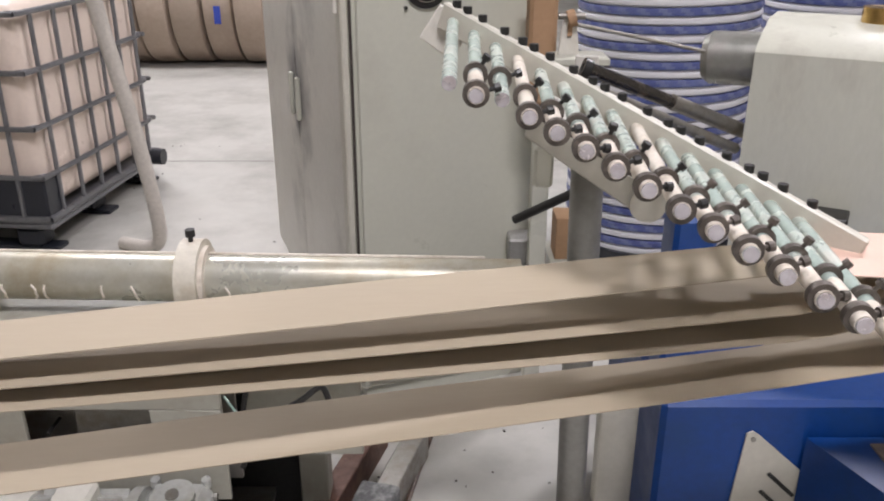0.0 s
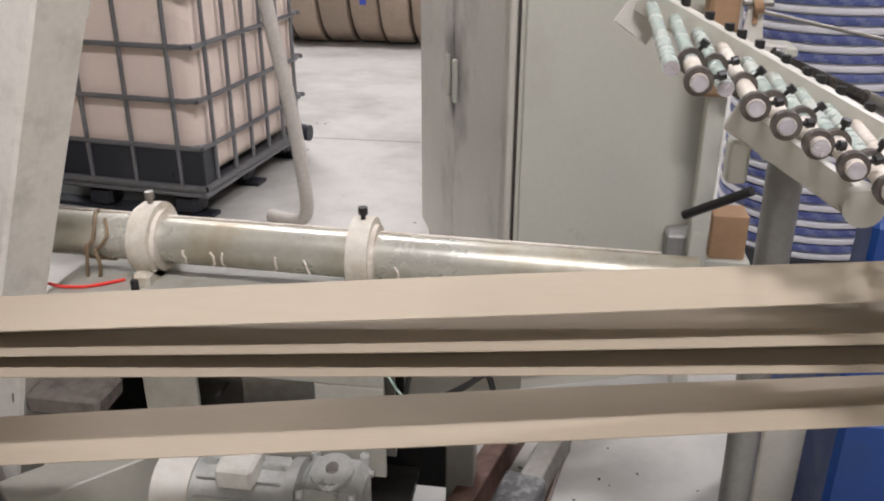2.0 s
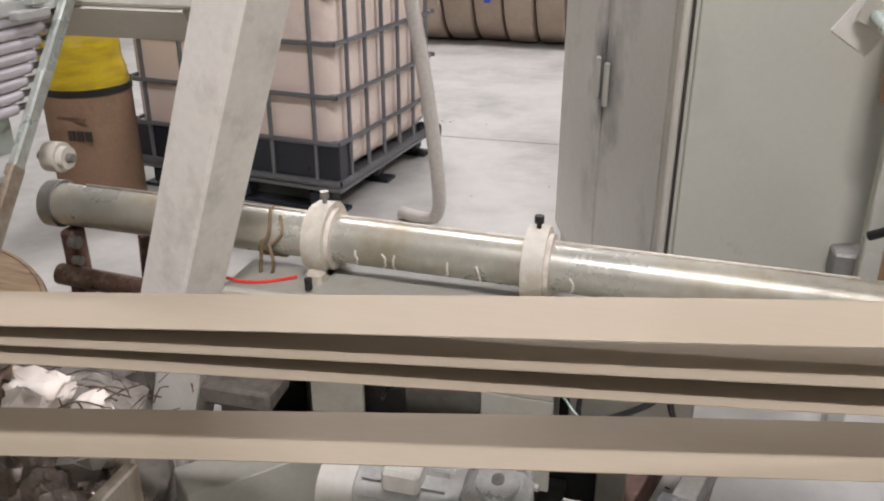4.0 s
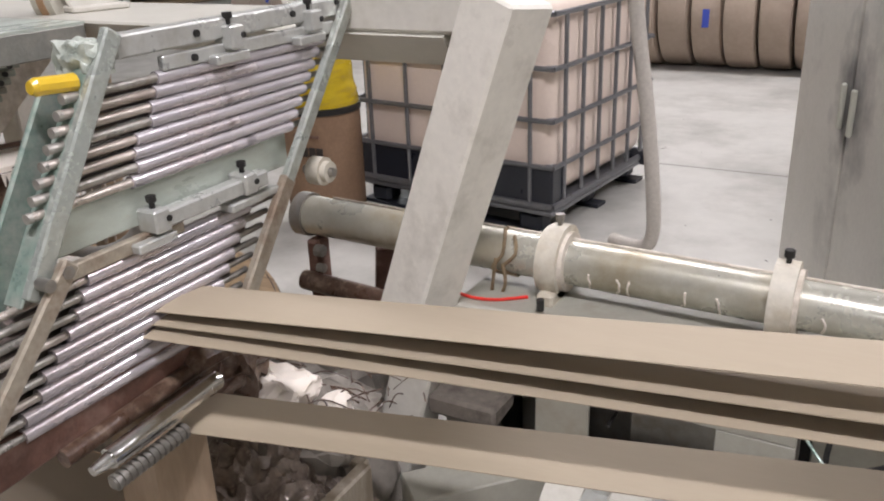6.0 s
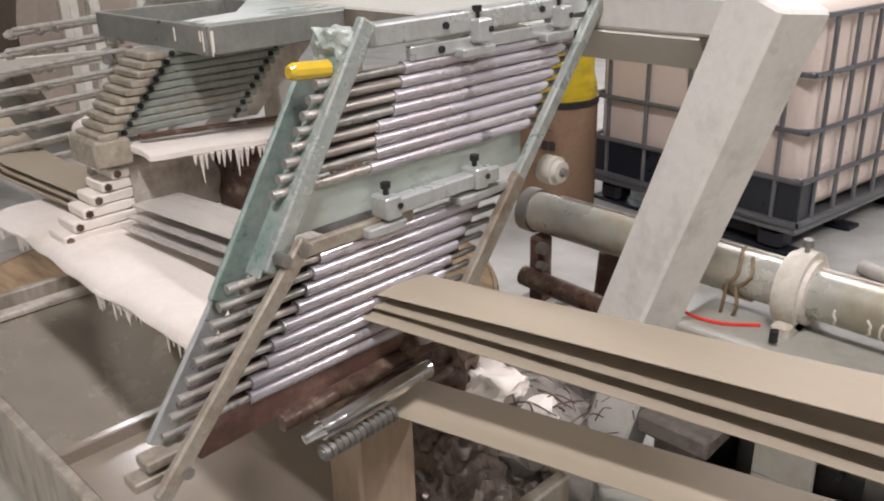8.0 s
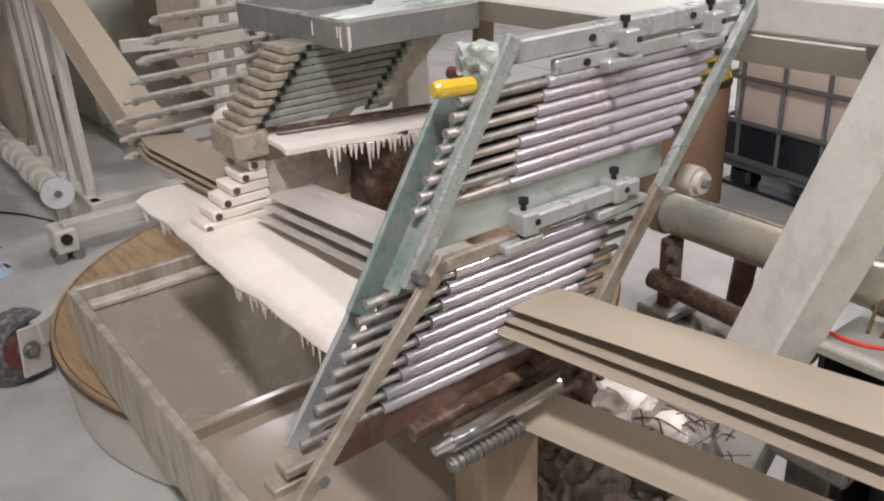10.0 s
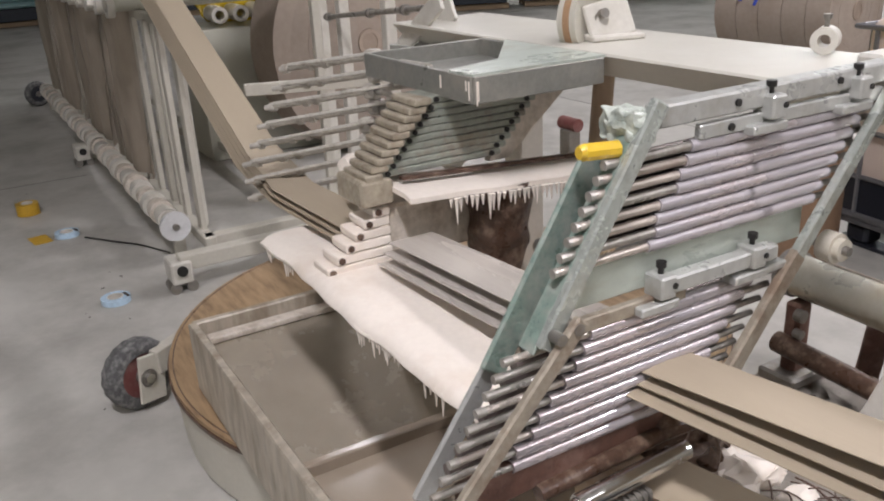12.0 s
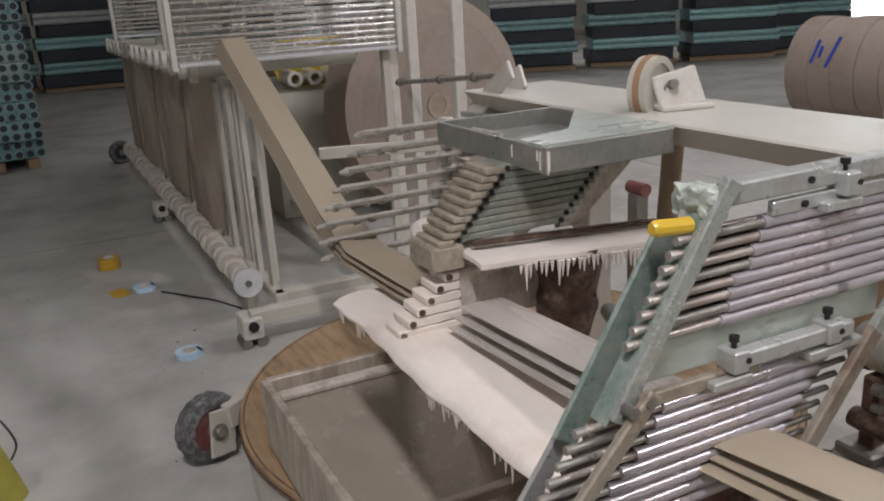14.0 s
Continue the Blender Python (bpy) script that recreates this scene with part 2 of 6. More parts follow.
M_STRAPB = mat("blue_strap", (0.075, 0.095, 0.25), 0.4, dirt=(0.15, 0.18, 0.36), dirt_amt=0.4, dirt_scale=9, grain=0.2, grain_scale=30)
M_STRAPW = mat("white_strap", (0.66, 0.65, 0.68), 0.4, grain=0.05)
M_CARD = mat("cardboard", (0.36, 0.22, 0.125), 0.8, dirt=(0.30, 0.18, 0.10), dirt_amt=0.3, grain=0.08, bump=0.08)
M_YELLOW = mat("yellow_film", (0.55, 0.40, 0.02), 0.22, dirt=(0.27, 0.17, 0.01), dirt_amt=0.5, dirt_scale=7, bump=0.8, bump_scale=14, stretch=(1, 1, 5))
M_HANDLE = mat("yellow_clear_handle", (0.72, 0.48, 0.04), 0.15, grain=0.05, bump=0.02, coat=0.5)
M_RED = mat("red_hose", (0.75, 0.04, 0.03), 0.35)
M_REDPAINT = mat("red_paint", (0.17, 0.055, 0.05), 0.6, dirt=(0.25, 0.16, 0.14), dirt_amt=0.55, dirt_scale=16)
M_RUBBER = mat("grey_rubber", (0.085, 0.085, 0.085), 0.8, dirt=(0.33, 0.325, 0.315), dirt_amt=0.55, dirt_scale=34, grain=0.3, bump=0.4, bump_scale=60)
M_TROUGH = mat("wet_dirty_zinc", (0.45, 0.40, 0.325), 0.48, 0.12, dirt=(0.22, 0.17, 0.115), dirt_amt=0.55, dirt_scale=5, grain=0.28, grain_scale=14, bump=0.4, bump_scale=35, stretch=(2.2, 2.2, 0.6))
M_RESIDUE = mat("wet_glue_sediment", (0.36, 0.30, 0.235), 0.16, dirt=(0.27, 0.225, 0.17), dirt_amt=0.4, dirt_scale=1.6, grain=0.05, grain_scale=9, bump=0.06, bump_scale=5, rough_var=0.08, stretch=(0.5, 1, 1))
M_TROUGHIN = mat("smeared_wet_zinc", (0.37, 0.325, 0.26), 0.3, 0.15, dirt=(0.24, 0.19, 0.135), dirt_amt=0.45, dirt_scale=2.2, grain=0.1, grain_scale=10, bump=0.12, bump_scale=14, stretch=(1, 1, 0.5))
M_FOIL = mat("crumpled_film", (0.33, 0.275, 0.235), 0.22, 0.3, dirt=(0.13, 0.10, 0.085), dirt_amt=0.5, dirt_scale=11, grain=0.3, bump=0.6, bump_scale=50)
M_TEALWRAP = mat("teal_wrapped_tubes", (0.24, 0.41, 0.42), 0.35, dirt=(0.42, 0.55, 0.53), dirt_amt=0.45, dirt_scale=6, grain=0.3, grain_scale=14, bump=0.3, piece=0.25, stretch=(1, 1, 3))
M_DARKTUBE = mat("dark_tube_ends", (0.030, 0.036, 0.046), 0.6, grain=0.3)
M_PALEWRAP = mat("pale_printed_wrap", (0.50, 0.52, 0.51), 0.4, dirt=(0.30, 0.38, 0.36), dirt_amt=0.5, dirt_scale=9, grain=0.2, piece=0.15)
M_WOOD = mat("pallet_wood", (0.33, 0.24, 0.15), 0.75, grain=0.2, stretch=(1, 8, 8))
M_TAPEB = mat("pale_blue_tape", (0.50, 0.66, 0.80), 0.3)
M_TAPEY = mat("amber_tape", (0.55, 0.33, 0.03), 0.35)
M_CLEARPL = mat("milky_plastic", (0.62, 0.62, 0.62), 0.3, grain=0.05)
M_BLUEINK = mat("blue_marker", (0.03, 0.06, 0.35), 0.6)
M_INK = mat("dark_ink", (0.04, 0.03, 0.025), 0.7)
M_OLIVE = mat("olive_sheet", (0.30, 0.27, 0.04), 0.5, dirt=(0.22, 0.20, 0.03), dirt_amt=0.4)
M_CONCRETE = mat("rough_dusty_block", (0.25, 0.225, 0.195), 0.8, dirt=(0.10, 0.085, 0.07), dirt_amt=0.45, dirt_scale=15, grain=0.2, bump=0.5)


def wood_ply():
    m = mat("plywood", (0.36, 0.245, 0.14), 0.5, dirt=(0.17, 0.115, 0.07), dirt_amt=0.55, dirt_scale=4, grain=0.16, grain_scale=9, bump=0.06, stretch=(1.0, 7.0, 1.0))
    return m


M_PLY = wood_ply()
M_STRING = mat("brown_string", (0.20, 0.145, 0.085), 0.8, grain=0.3, bump=0.5)
M_LAMP = mat("lamp_diffuser", (0.9, 0.9, 0.9), 0.5, emit=((1.0, 0.98, 0.95), 6.0), bump=0)
M_DAY = mat("daylight_screen", (0.9, 0.9, 0.9), 0.9, emit=((0.92, 0.97, 1.0), 5.0), bump=0)

# ---------------------------------------------------------------- hall
X0, X1, Y0, Y1, ZC = -26.0, 9.0, -9.0, 19.0, 6.0
bm = bm_new()
add_box(bm, (X1 - X0 + 0.6, Y1 - Y0 + 0.6, 0.2), ((X0 + X1) / 2, (Y0 + Y1) / 2, -0.1), bevel=0)
solid("floor", bm, M_FLOOR, "pale grey worn concrete factory floor with stains", "floor", kind="structure")
for k, (a, b) in enumerate((((-9, 5.05, 0.0005), (6, 5.2, 0.0005)), ((-14, -3.2, 0.0005), (-14, 12, 0.0005)), ((-7.1, -6, 0.0005), (-7.1, 0.80, 0.0005)), ((-6, 9.4, 0.0005), (5, 9.5, 0.0005)))):
    bm = add_beam(bm_new(), a, b, 0.009, 0.002, bevel=0)
    solid("floor_joint_%d" % (k + 1), bm, M_JOINT, "dark sealed joint line in the concrete floor", "floor joint", kind="structure")
for n, s, c in (("wall_west", (0.3, Y1 - Y0, ZC), (X0 - 0.15, (Y0 + Y1) / 2, ZC / 2)), ("wall_east", (0.3, Y1 - Y0, ZC), (X1 + 0.15, (Y0 + Y1) / 2, ZC / 2)),
                ("wall_south", (X1 - X0, 0.3, ZC), ((X0 + X1) / 2, Y0 - 0.15, ZC / 2))):
    solid(n, add_box(bm_new(), s, c, bevel=0), M_WALL, "plain plastered factory hall wall", "wall", kind="structure")
# north wall with an open gateway
GX0, GX1, GZ = -16.0, -9.5, 3.4
bm = bm_new()
add_box(bm, (GX0 - X0, 0.3, ZC), ((GX0 + X0) / 2, Y1 + 0.15, ZC / 2), bevel=0)
add_box(bm, (X1 - GX1, 0.3, ZC), ((GX1 + X1) / 2, Y1 + 0.15, ZC / 2), bevel=0)
add_box(bm, (GX1 - GX0, 0.3, ZC - GZ), ((GX0 + GX1) / 2, Y1 + 0.15, (ZC + GZ) / 2), bevel=0)
solid("wall_north", bm, M_WALL, "plain plastered hall wall with a bright open gateway", "wall", kind="structure")
solid("backdrop", add_box(bm_new(), (9, 0.05, 4.5), ((GX0 + GX1) / 2, Y1 + 1.5, 2.0), bevel=0), M_DAY, "bright daylight outside the open gateway", "daylight", kind="structure")
solid("ceiling", add_box(bm_new(), (X1 - X0 + 0.6, Y1 - Y0 + 0.6, 0.15), ((X0 + X1) / 2, (Y0 + Y1) / 2, ZC + 0.075), bevel=0), M_ROOF, "grey sheet roof of the hall", "ceiling", kind="structure")

# ceiling lamps: a housing with a diffuser, the light itself an area lamp below it
for lx, ly, w, ln in LAMPS:
    lamp = thing("ceiling_light", (lx, ly, ZC), "white ceiling light panel under the hall roof", "ceiling light", "hall lights")
    part("housing", add_box(bm_new(), (ln + 0.2, 0.5, 0.08), (lx, ly, ZC - 0.05)), M_WHITE, lamp)
    part("diffuser", add_box(bm_new(), (ln + 0.1, 0.4, 0.02), (lx, ly, ZC - 0.10), bevel=0), M_LAMP, lamp)
    al = bpy.data.lights.new("hall_light", "AREA")
    al.shape, al.size, al.size_y, al.energy, al.color = "RECTANGLE", ln, 0.35, w, LAMP_COLOR
    lo = new("hall_light", al)
    lo.location = (lx, ly, ZC - 0.13)

# ---------------------------------------------------------------- tank in a cage (beyond the tube)
def ibc():
    cx, cy = -2.417, 4.281
    A = pose(cx, cy, 0, 0, 0, -6.5)
    L, W = 1.21, 1.15
    t = thing("tank_in_cage", (cx, cy, 0), "cloudy cream plastic tank in a grey steel cage on pallet", "tank")
    bm = bm_new()
    add_box(bm, (L - 0.05, W - 0.05, 0.93), (0, 0, 0.645), bevel=0, M=A)
    bmesh.ops.bevel(bm, geom=list(bm.edges), offset=0.085, segments=4, affect="EDGES", profile=0.5)
    part("bottle", bm, M_TANK, t, "cloudy cream plastic bottle", 60)
    bm = bm_new()
    add_cyl(bm, A @ Vector((0, 0, 1.10)), A @ Vector((0, 0, 1.15)), 0.09)
    part("lid", bm, M_BLACKPL, t)
    zs = (0.165, 0.36, 0.58, 0.82, 1.06)
    for z in zs:
        bm = bm_new()
        r = 0.085
        pts = []
        for sx, sy, a0 in ((1, 1, 0), (-1, 1, 90), (-1, -1, 180), (1, -1, 270)):
            for k in range(4):
                a = radians(a0 + 30 * k)
                pts.append(A @ Vector((sx * (L / 2 - r) + r * math.cos(a), sy * (W / 2 - r) + r * math.sin(a), z)))
        pts.append(pts[0])
        add_tube(bm, pts, 0.0125 if z > 0.2 else 0.018, 8, 2)
        part("cage_ring", bm, M_CAGE, t)
    for side in range(4):
        n = 6 if side % 2 == 0 else 5
        for k in range(n):
            u = -0.84 + 1.68 * k / (n - 1)
            if side % 2 == 0:
                p = Vector(((1 if side == 0 else -1) * (L / 2), u * (W / 2 - 0.03), 0))
            else:
                p = Vector((u * (L / 2 - 0.03), (1 if side == 1 else -1) * (W / 2), 0))
            bm = add_cyl(bm_new(), A @ (p + Vector((0, 0, 0.15))), A @ (p + Vector((0, 0, 1.07))), 0.0110, seg=8)
            part("cage_bar", bm, M_CAGE, t)
    bm = bm_new()
    add_box(bm, (L - 0.012, 0.022, 0.185), (0, -W / 2 + 0.014, 0.262), bevel=0.008, M=A)
    add_box(bm, (0.022, 0.13, 0.185), (L / 2 - 0.014, -W / 2 + 0.07, 0.262), bevel=0.008, M=A)
    part("corner_guard", bm, M_BLACKPL, t, "black plastic band round the foot of the bottle")
    for y in (-0.50, 0.0, 0.50):
        part("pallet_runner", add_box(bm_new(), (L - 0.02, 0.1, 0.02), (0, y, 0.012), M=A), M_BLACKPL, t)
        for x in (-0.47, 0.0, 0.47):
            part("pallet_block", add_box(bm_new(), (0.13, 0.12, 0.10), (x, y, 0.07), bevel=0.02, M=A), M_BLACKPL, t)
    part("pallet_deck", add_box(bm_new(), (L + 0.02, W + 0.02, 0.03), (0, 0, 0.135), bevel=0.01, M=A), M_CAGE, t)
    part("valve", add_cyl(bm_new(), A @ Vector((L / 2 + 0.07, W / 2 - 0.1, 0.16)), A @ Vector((L / 2 - 0.05, W / 2 - 0.1, 0.16)), 0.045), M_BLACKPL, t)


ibc()
solid("suction_hose", add_tube(bm_new(), [(-1.52, 3.45, 1.9), (-1.50, 3.46, 1.4), (-1.47, 3.5, 1.05), (-1.41, 3.52, 0.65), (-1.375, 3.55, 0.28), (-1.39, 3.6, 0.10), (-1.46, 3.64, 0.04), (-1.60, 3.70, 0.035)], 0.031, 14), M_HOSE, "thick grey plastic hose hanging beside the caged tank", "hose")

# ---------------------------------------------------------------- switch cabinet
def smear(m, at, size, colour):
    """Dark hand grease of a ragged oval shape, on a material."""
    N, L = m.node_tree.nodes, m.node_tree.links
    bsdf = N["Principled BSDF"]
    tc = N.new("ShaderNodeTexCoord")
    mp = N.new("ShaderNodeMapping")
    mp.inputs["Scale"].default_value = [1 / s for s in size]
    mp.inputs["Location"].default_value = [-a / s for a, s in zip(at, size)]
    L.new(tc.outputs["Object"], mp.inputs["Vector"])
    ln = N.new("ShaderNodeVectorMath")
    ln.operation = "LENGTH"
    L.new(mp.outputs["Vector"], ln.inputs[0])
    nz = N.new("ShaderNodeTexNoise")
    nz.inputs["Scale"].default_value, nz.inputs["Detail"].default_value = 9, 6
    L.new(tc.outputs["Object"], nz.inputs["Vector"])
    ad = N.new("ShaderNodeMath")
    ad.operation = "MULTIPLY_ADD"
    ad.inputs[1].default_value = 1.6
    L.new(nz.outputs["Fac"], ad.inputs[0]), L.new(ln.outputs["Value"], ad.inputs[2])
    rg = N.new("ShaderNodeMapRange")
    rg.inputs["From Min"].default_value, rg.inputs["From Max"].default_value = 1.75, 0.9
    L.new(ad.outputs["Value"], rg.inputs["Value"])
    mix = N.new("ShaderNodeMixRGB")
    old = bsdf.inputs["Base Color"].links[0].from_socket
    mix.inputs["Color2"].default_value = (*colour, 1)
    L.new(rg.outputs["Result"], mix.inputs["Fac"]), L.new(old, mix.inputs["Color1"])
    L.new(mix.outputs["Color"], bsdf.inputs["Base Color"])


smear(M_CABSIDE, (-0.62, 3.02, 0.90), (0.22, 0.24, 0.30), (0.20, 0.195, 0.195))
smear(M_CABSIDE, (-0.63, 3.06, 0.86), (0.07, 0.08, 0.17), (0.10, 0.098, 0.10))


def cabinet():
    F, Bk = Vector((-0.383, 2.40, 0)), Vector((-0.855, 3.66, 0))
    d = (Bk - F).normalized()
    w = Vector((d.y, -d.x, 0))
    M = Matrix((w, d, Vector((0, 0, 1)))).transposed().to_4x4()
    M.translation = F
    depth, width, H = (Bk - F).length, 0.585, 1.75
    t = thing("switch_cabinet", F + w * 0.3 + d * 0.6, "tall grey-beige steel switch cabinet with dusty side doors", "cabinet")
    part("body", add_box(bm_new(), (width, depth, H - 0.06), (width / 2, depth / 2, 0.06 + (H - 0.06) / 2), bevel=0.012, M=M), M_CAB, t)
    part("plinth", add_box(bm_new(), (width - 0.04, depth - 0.04, 0.06), (width / 2, depth / 2, 0.03), bevel=0, M=M), M_CAB, t)
    part("front_panel", add_box(bm_new(), (width - 0.03, 0.012, H - 0.12), (width / 2 + 0.005, -0.006, 0.09 + (H - 0.12) / 2), bevel=0.004, M=M), M_CAB, t)
    for k in range(2):
        y0 = 0.07 + k * (depth - 0.09) / 2
        yl = (depth - 0.11) / 2
        dr = part("door", add_box(bm_new(), (0.014, yl - 0.006, H - 0.14), (-0.007, y0 + yl / 2, 0.10 + (H - 0.14) / 2), bevel=0.004, M=M), M_CABSIDE, t, "grey cabinet door with dark hand smears")
        yy = y0 + yl - 0.05 if k == 0 else y0 + 0.05
        h = add_box(bm_new(), (0.018, 0.022, 0.15), (-0.022, yy, 0.86), bevel=0.005, M=M)
        part("door_handle", h, M_CAB, dr)
    part("door_gap", add_box(bm_new(), (0.007, 0.004, H - 0.12), (0.005, -0.0005, 0.09 + (H - 0.12) / 2), bevel=0, M=M), M_INK, t, "dark gap beside the front panel")
    part("corner_post", add_box(bm_new(), (0.022, 0.05, H - 0.1), (-0.008, 0.03, 0.08 + (H - 0.1) / 2), bevel=0.005, M=M), M_CREAM, t)
    for z in (0.35, 1.245):
        part("hinge", add_cyl(bm_new(), M @ Vector((-0.022, 0.045, z - 0.03)), M @ Vector((-0.022, 0.045, z + 0.03)), 0.009), M_WHITE, t)
    c = Vector((0.215, -0.013, 1.285))
    f = part("fan", add_ring(bm_new(), M @ (c + Vector((0, -0.006, 0))), M @ c, 0.062, 0.052, 32), M_BLACK, t, "round black fan with a wire guard")
    for r in (0.046, 0.037, 0.028, 0.019):
        part("guard_ring", add_ring(bm_new(), M @ (c + Vector((0, -0.010, 0))), M @ (c + Vector((0, -0.006, 0))), r, r - 0.0022, 28), M_CHROME, f)
    part("fan_hole", add_cyl(bm_new(), M @ (c + Vector((0, -0.003, 0))), M @ c, 0.052, seg=32), M_BLACK, f)
    part("fan_motor", add_cyl(bm_new(), M @ (c + Vector((0, -0.012, 0))), M @ c, 0.014), M_BLACK, f)
    for sx, sz in ((1, 1), (-1, 1), (1, -1), (-1, -1)):
        part("screw", add_cyl(bm_new(), M @ (c + Vector((0.058 * sx, -0.006, 0.058 * sz))), M @ (c + Vector((0.058 * sx, 0.002, 0.058 * sz))), 0.005, seg=8), M_BLACK, f)


cabinet()

# ---------------------------------------------------------------- steel tube on its bed
M_RING = mat("yellowed_clamp_paint", (0.60, 0.56, 0.475), 0.5, dirt=(0.40, 0.335, 0.235), dirt_amt=0.5, dirt_scale=14, grain=0.1, bump=0.3, bump_scale=50)


def shaft_tube():
    a, b = Vector((-1.74, 1.655, 0.812)), Vector((0.02, 1.635, 0.792))
    def on(x):
        return a + (b - a) * ((x - a.x) / (b.x - a.x))
    t = thing("winding_tube", on(-0.9) - Vector((0, 0, 0.05)), "long worn steel tube with glue marks held in two clamp rings", "steel tube")
    part("tube", add_ring(bm_new(), a, b, 0.0475, 0.040, 40), M_STEEL, t)
    part("top_seam", add_cyl(bm_new(), on(-1.66) + Vector((0, 0.012, 0.0475)), on(-0.05) + Vector((0, 0.012, 0.0475)), 0.0035, seg=8), M_DRYGLUE, t)
    part("end_flange", add_ring(bm_new(), a - Vector((0.012, 0, 0)), a + Vector((0.02, 0, 0)), 0.054, 0.036, 32), M_DULL, t)
    random.seed(4)
    for k, x in enumerate((-0.985, -0.93, -0.905, -0.80, -0.735, -0.55)):
        bm = bm_new()
        p = on(x)
        pts = [p + Vector((random.uniform(-.006, .006), -0.0478 * math.cos(q), 0.0478 * math.sin(q))) for q in [radians(2 - 12 * j) for j in range(5)]]
        add_tube(bm, pts, 0.0026, 6, 4)
        part("glue_run", bm, M_GLUE, t)
    for k, x in enumerate((-1.07, -0.625)):
        p = on(x)
        w = 0.036 if k == 0 else 0.042
        ring = part("clamp_ring", add_ring(bm_new(), p - Vector((w / 2, 0, 0)), p + Vector((w / 2, 0, 0)), 0.078, 0.047, 48), M_RING, t, "cream painted clamp ring round the tube")
        if k == 0:
            part("ring_flange", add_ring(bm_new(), p - Vector((w / 2 + 0.012, 0, 0)), p - Vector((w / 2, 0, 0)), 0.070, 0.048, 48), M_RING, ring)
        part("ring_lip", add_ring(bm_new(), p + Vector((w / 2, 0, 0)), p + Vector((w / 2 + 0.009, 0, 0)), 0.064, 0.0475, 40), M_DRYGLUE, ring)
        bt = bm_new()
        q = p + Vector((0, 0, 0.077))
        add_cyl(bt, q, q + Vector((0, 0, 0.014)), 0.005, seg=12)
        add_cyl(bt, q + Vector((0, 0, 0.012)), q + Vector((0, 0, 0.026)), 0.0095, seg=16)
        part("set_screw", bt, M_BLACK if k else M_DULL, ring)
        part("ring_foot", add_box(bm_new(), (w, 0.13, 0.035), (p.x, p.y - 0.02, 0.745 - 0.003), bevel=0.006), M_RING, ring)
        bt = add_cyl(bm_new(), (p.x + 0.005, p.y - 0.115, 0.74), (p.x + 0.005, p.y - 0.115, 0.763), 0.008, seg=16)
        part("foot_bolt", bt, M_BLACK, ring)
    # string wound round the tube
    bm = bm_new()
    p = on(-1.19)
    pts = [p + Vector((0.016 * math.sin(3 * q) + 0.004 * q, -0.050 * math.cos(q), 0.050 * math.sin(q))) for q in [1.6 * j / 2 - 3 for j in range(14)]]
    add_tube(bm, pts, 0.0042, 6, 3)
    add_tube(bm, [p + Vector((0.01, -0.05, -0.01)), p + Vector((0.02, -0.056, -0.05)), p + Vector((0.006, -0.05, -0.085))], 0.004, 6, 4)
    add_tube(bm, [p + Vector((-0.005, -0.05, 0)), p + Vector((-0.01, -0.057, -0.06)), p + Vector((-0.018, -0.05, -0.10))], 0.004, 6, 4)
    part("string", bm, M_STRING, t, "frayed brown string tied round the tube")
    # stand at the tube's end
    for z, rr in ((0.745, 0.03), (0.70, 0.022)):
        part("stand_bolt", add_cyl(bm_new(), (-1.675, 1.60, z), (-1.655, 1.60, z), rr * 0.5, seg=10), M_DULL, t)
    part("end_stand", add_box(bm_new(), (0.04, 0.05, 0.20), (-1.70, 1.64, 0.66), bevel=0.008), M_RUST, t, "rusty end stand")
    part("end_foot", add_box(bm_new(), (0.10, 0.12, 0.03), (-1.70, 1.64, 0.575), bevel=0.006), M_DULL, t)


shaft_tube()


M_BED = mat("greenish_bed_paint", (0.34, 0.33, 0.28), 0.45, dirt=(0.25, 0.215, 0.165), dirt_amt=0.4, dirt_scale=5, grain=0.06)


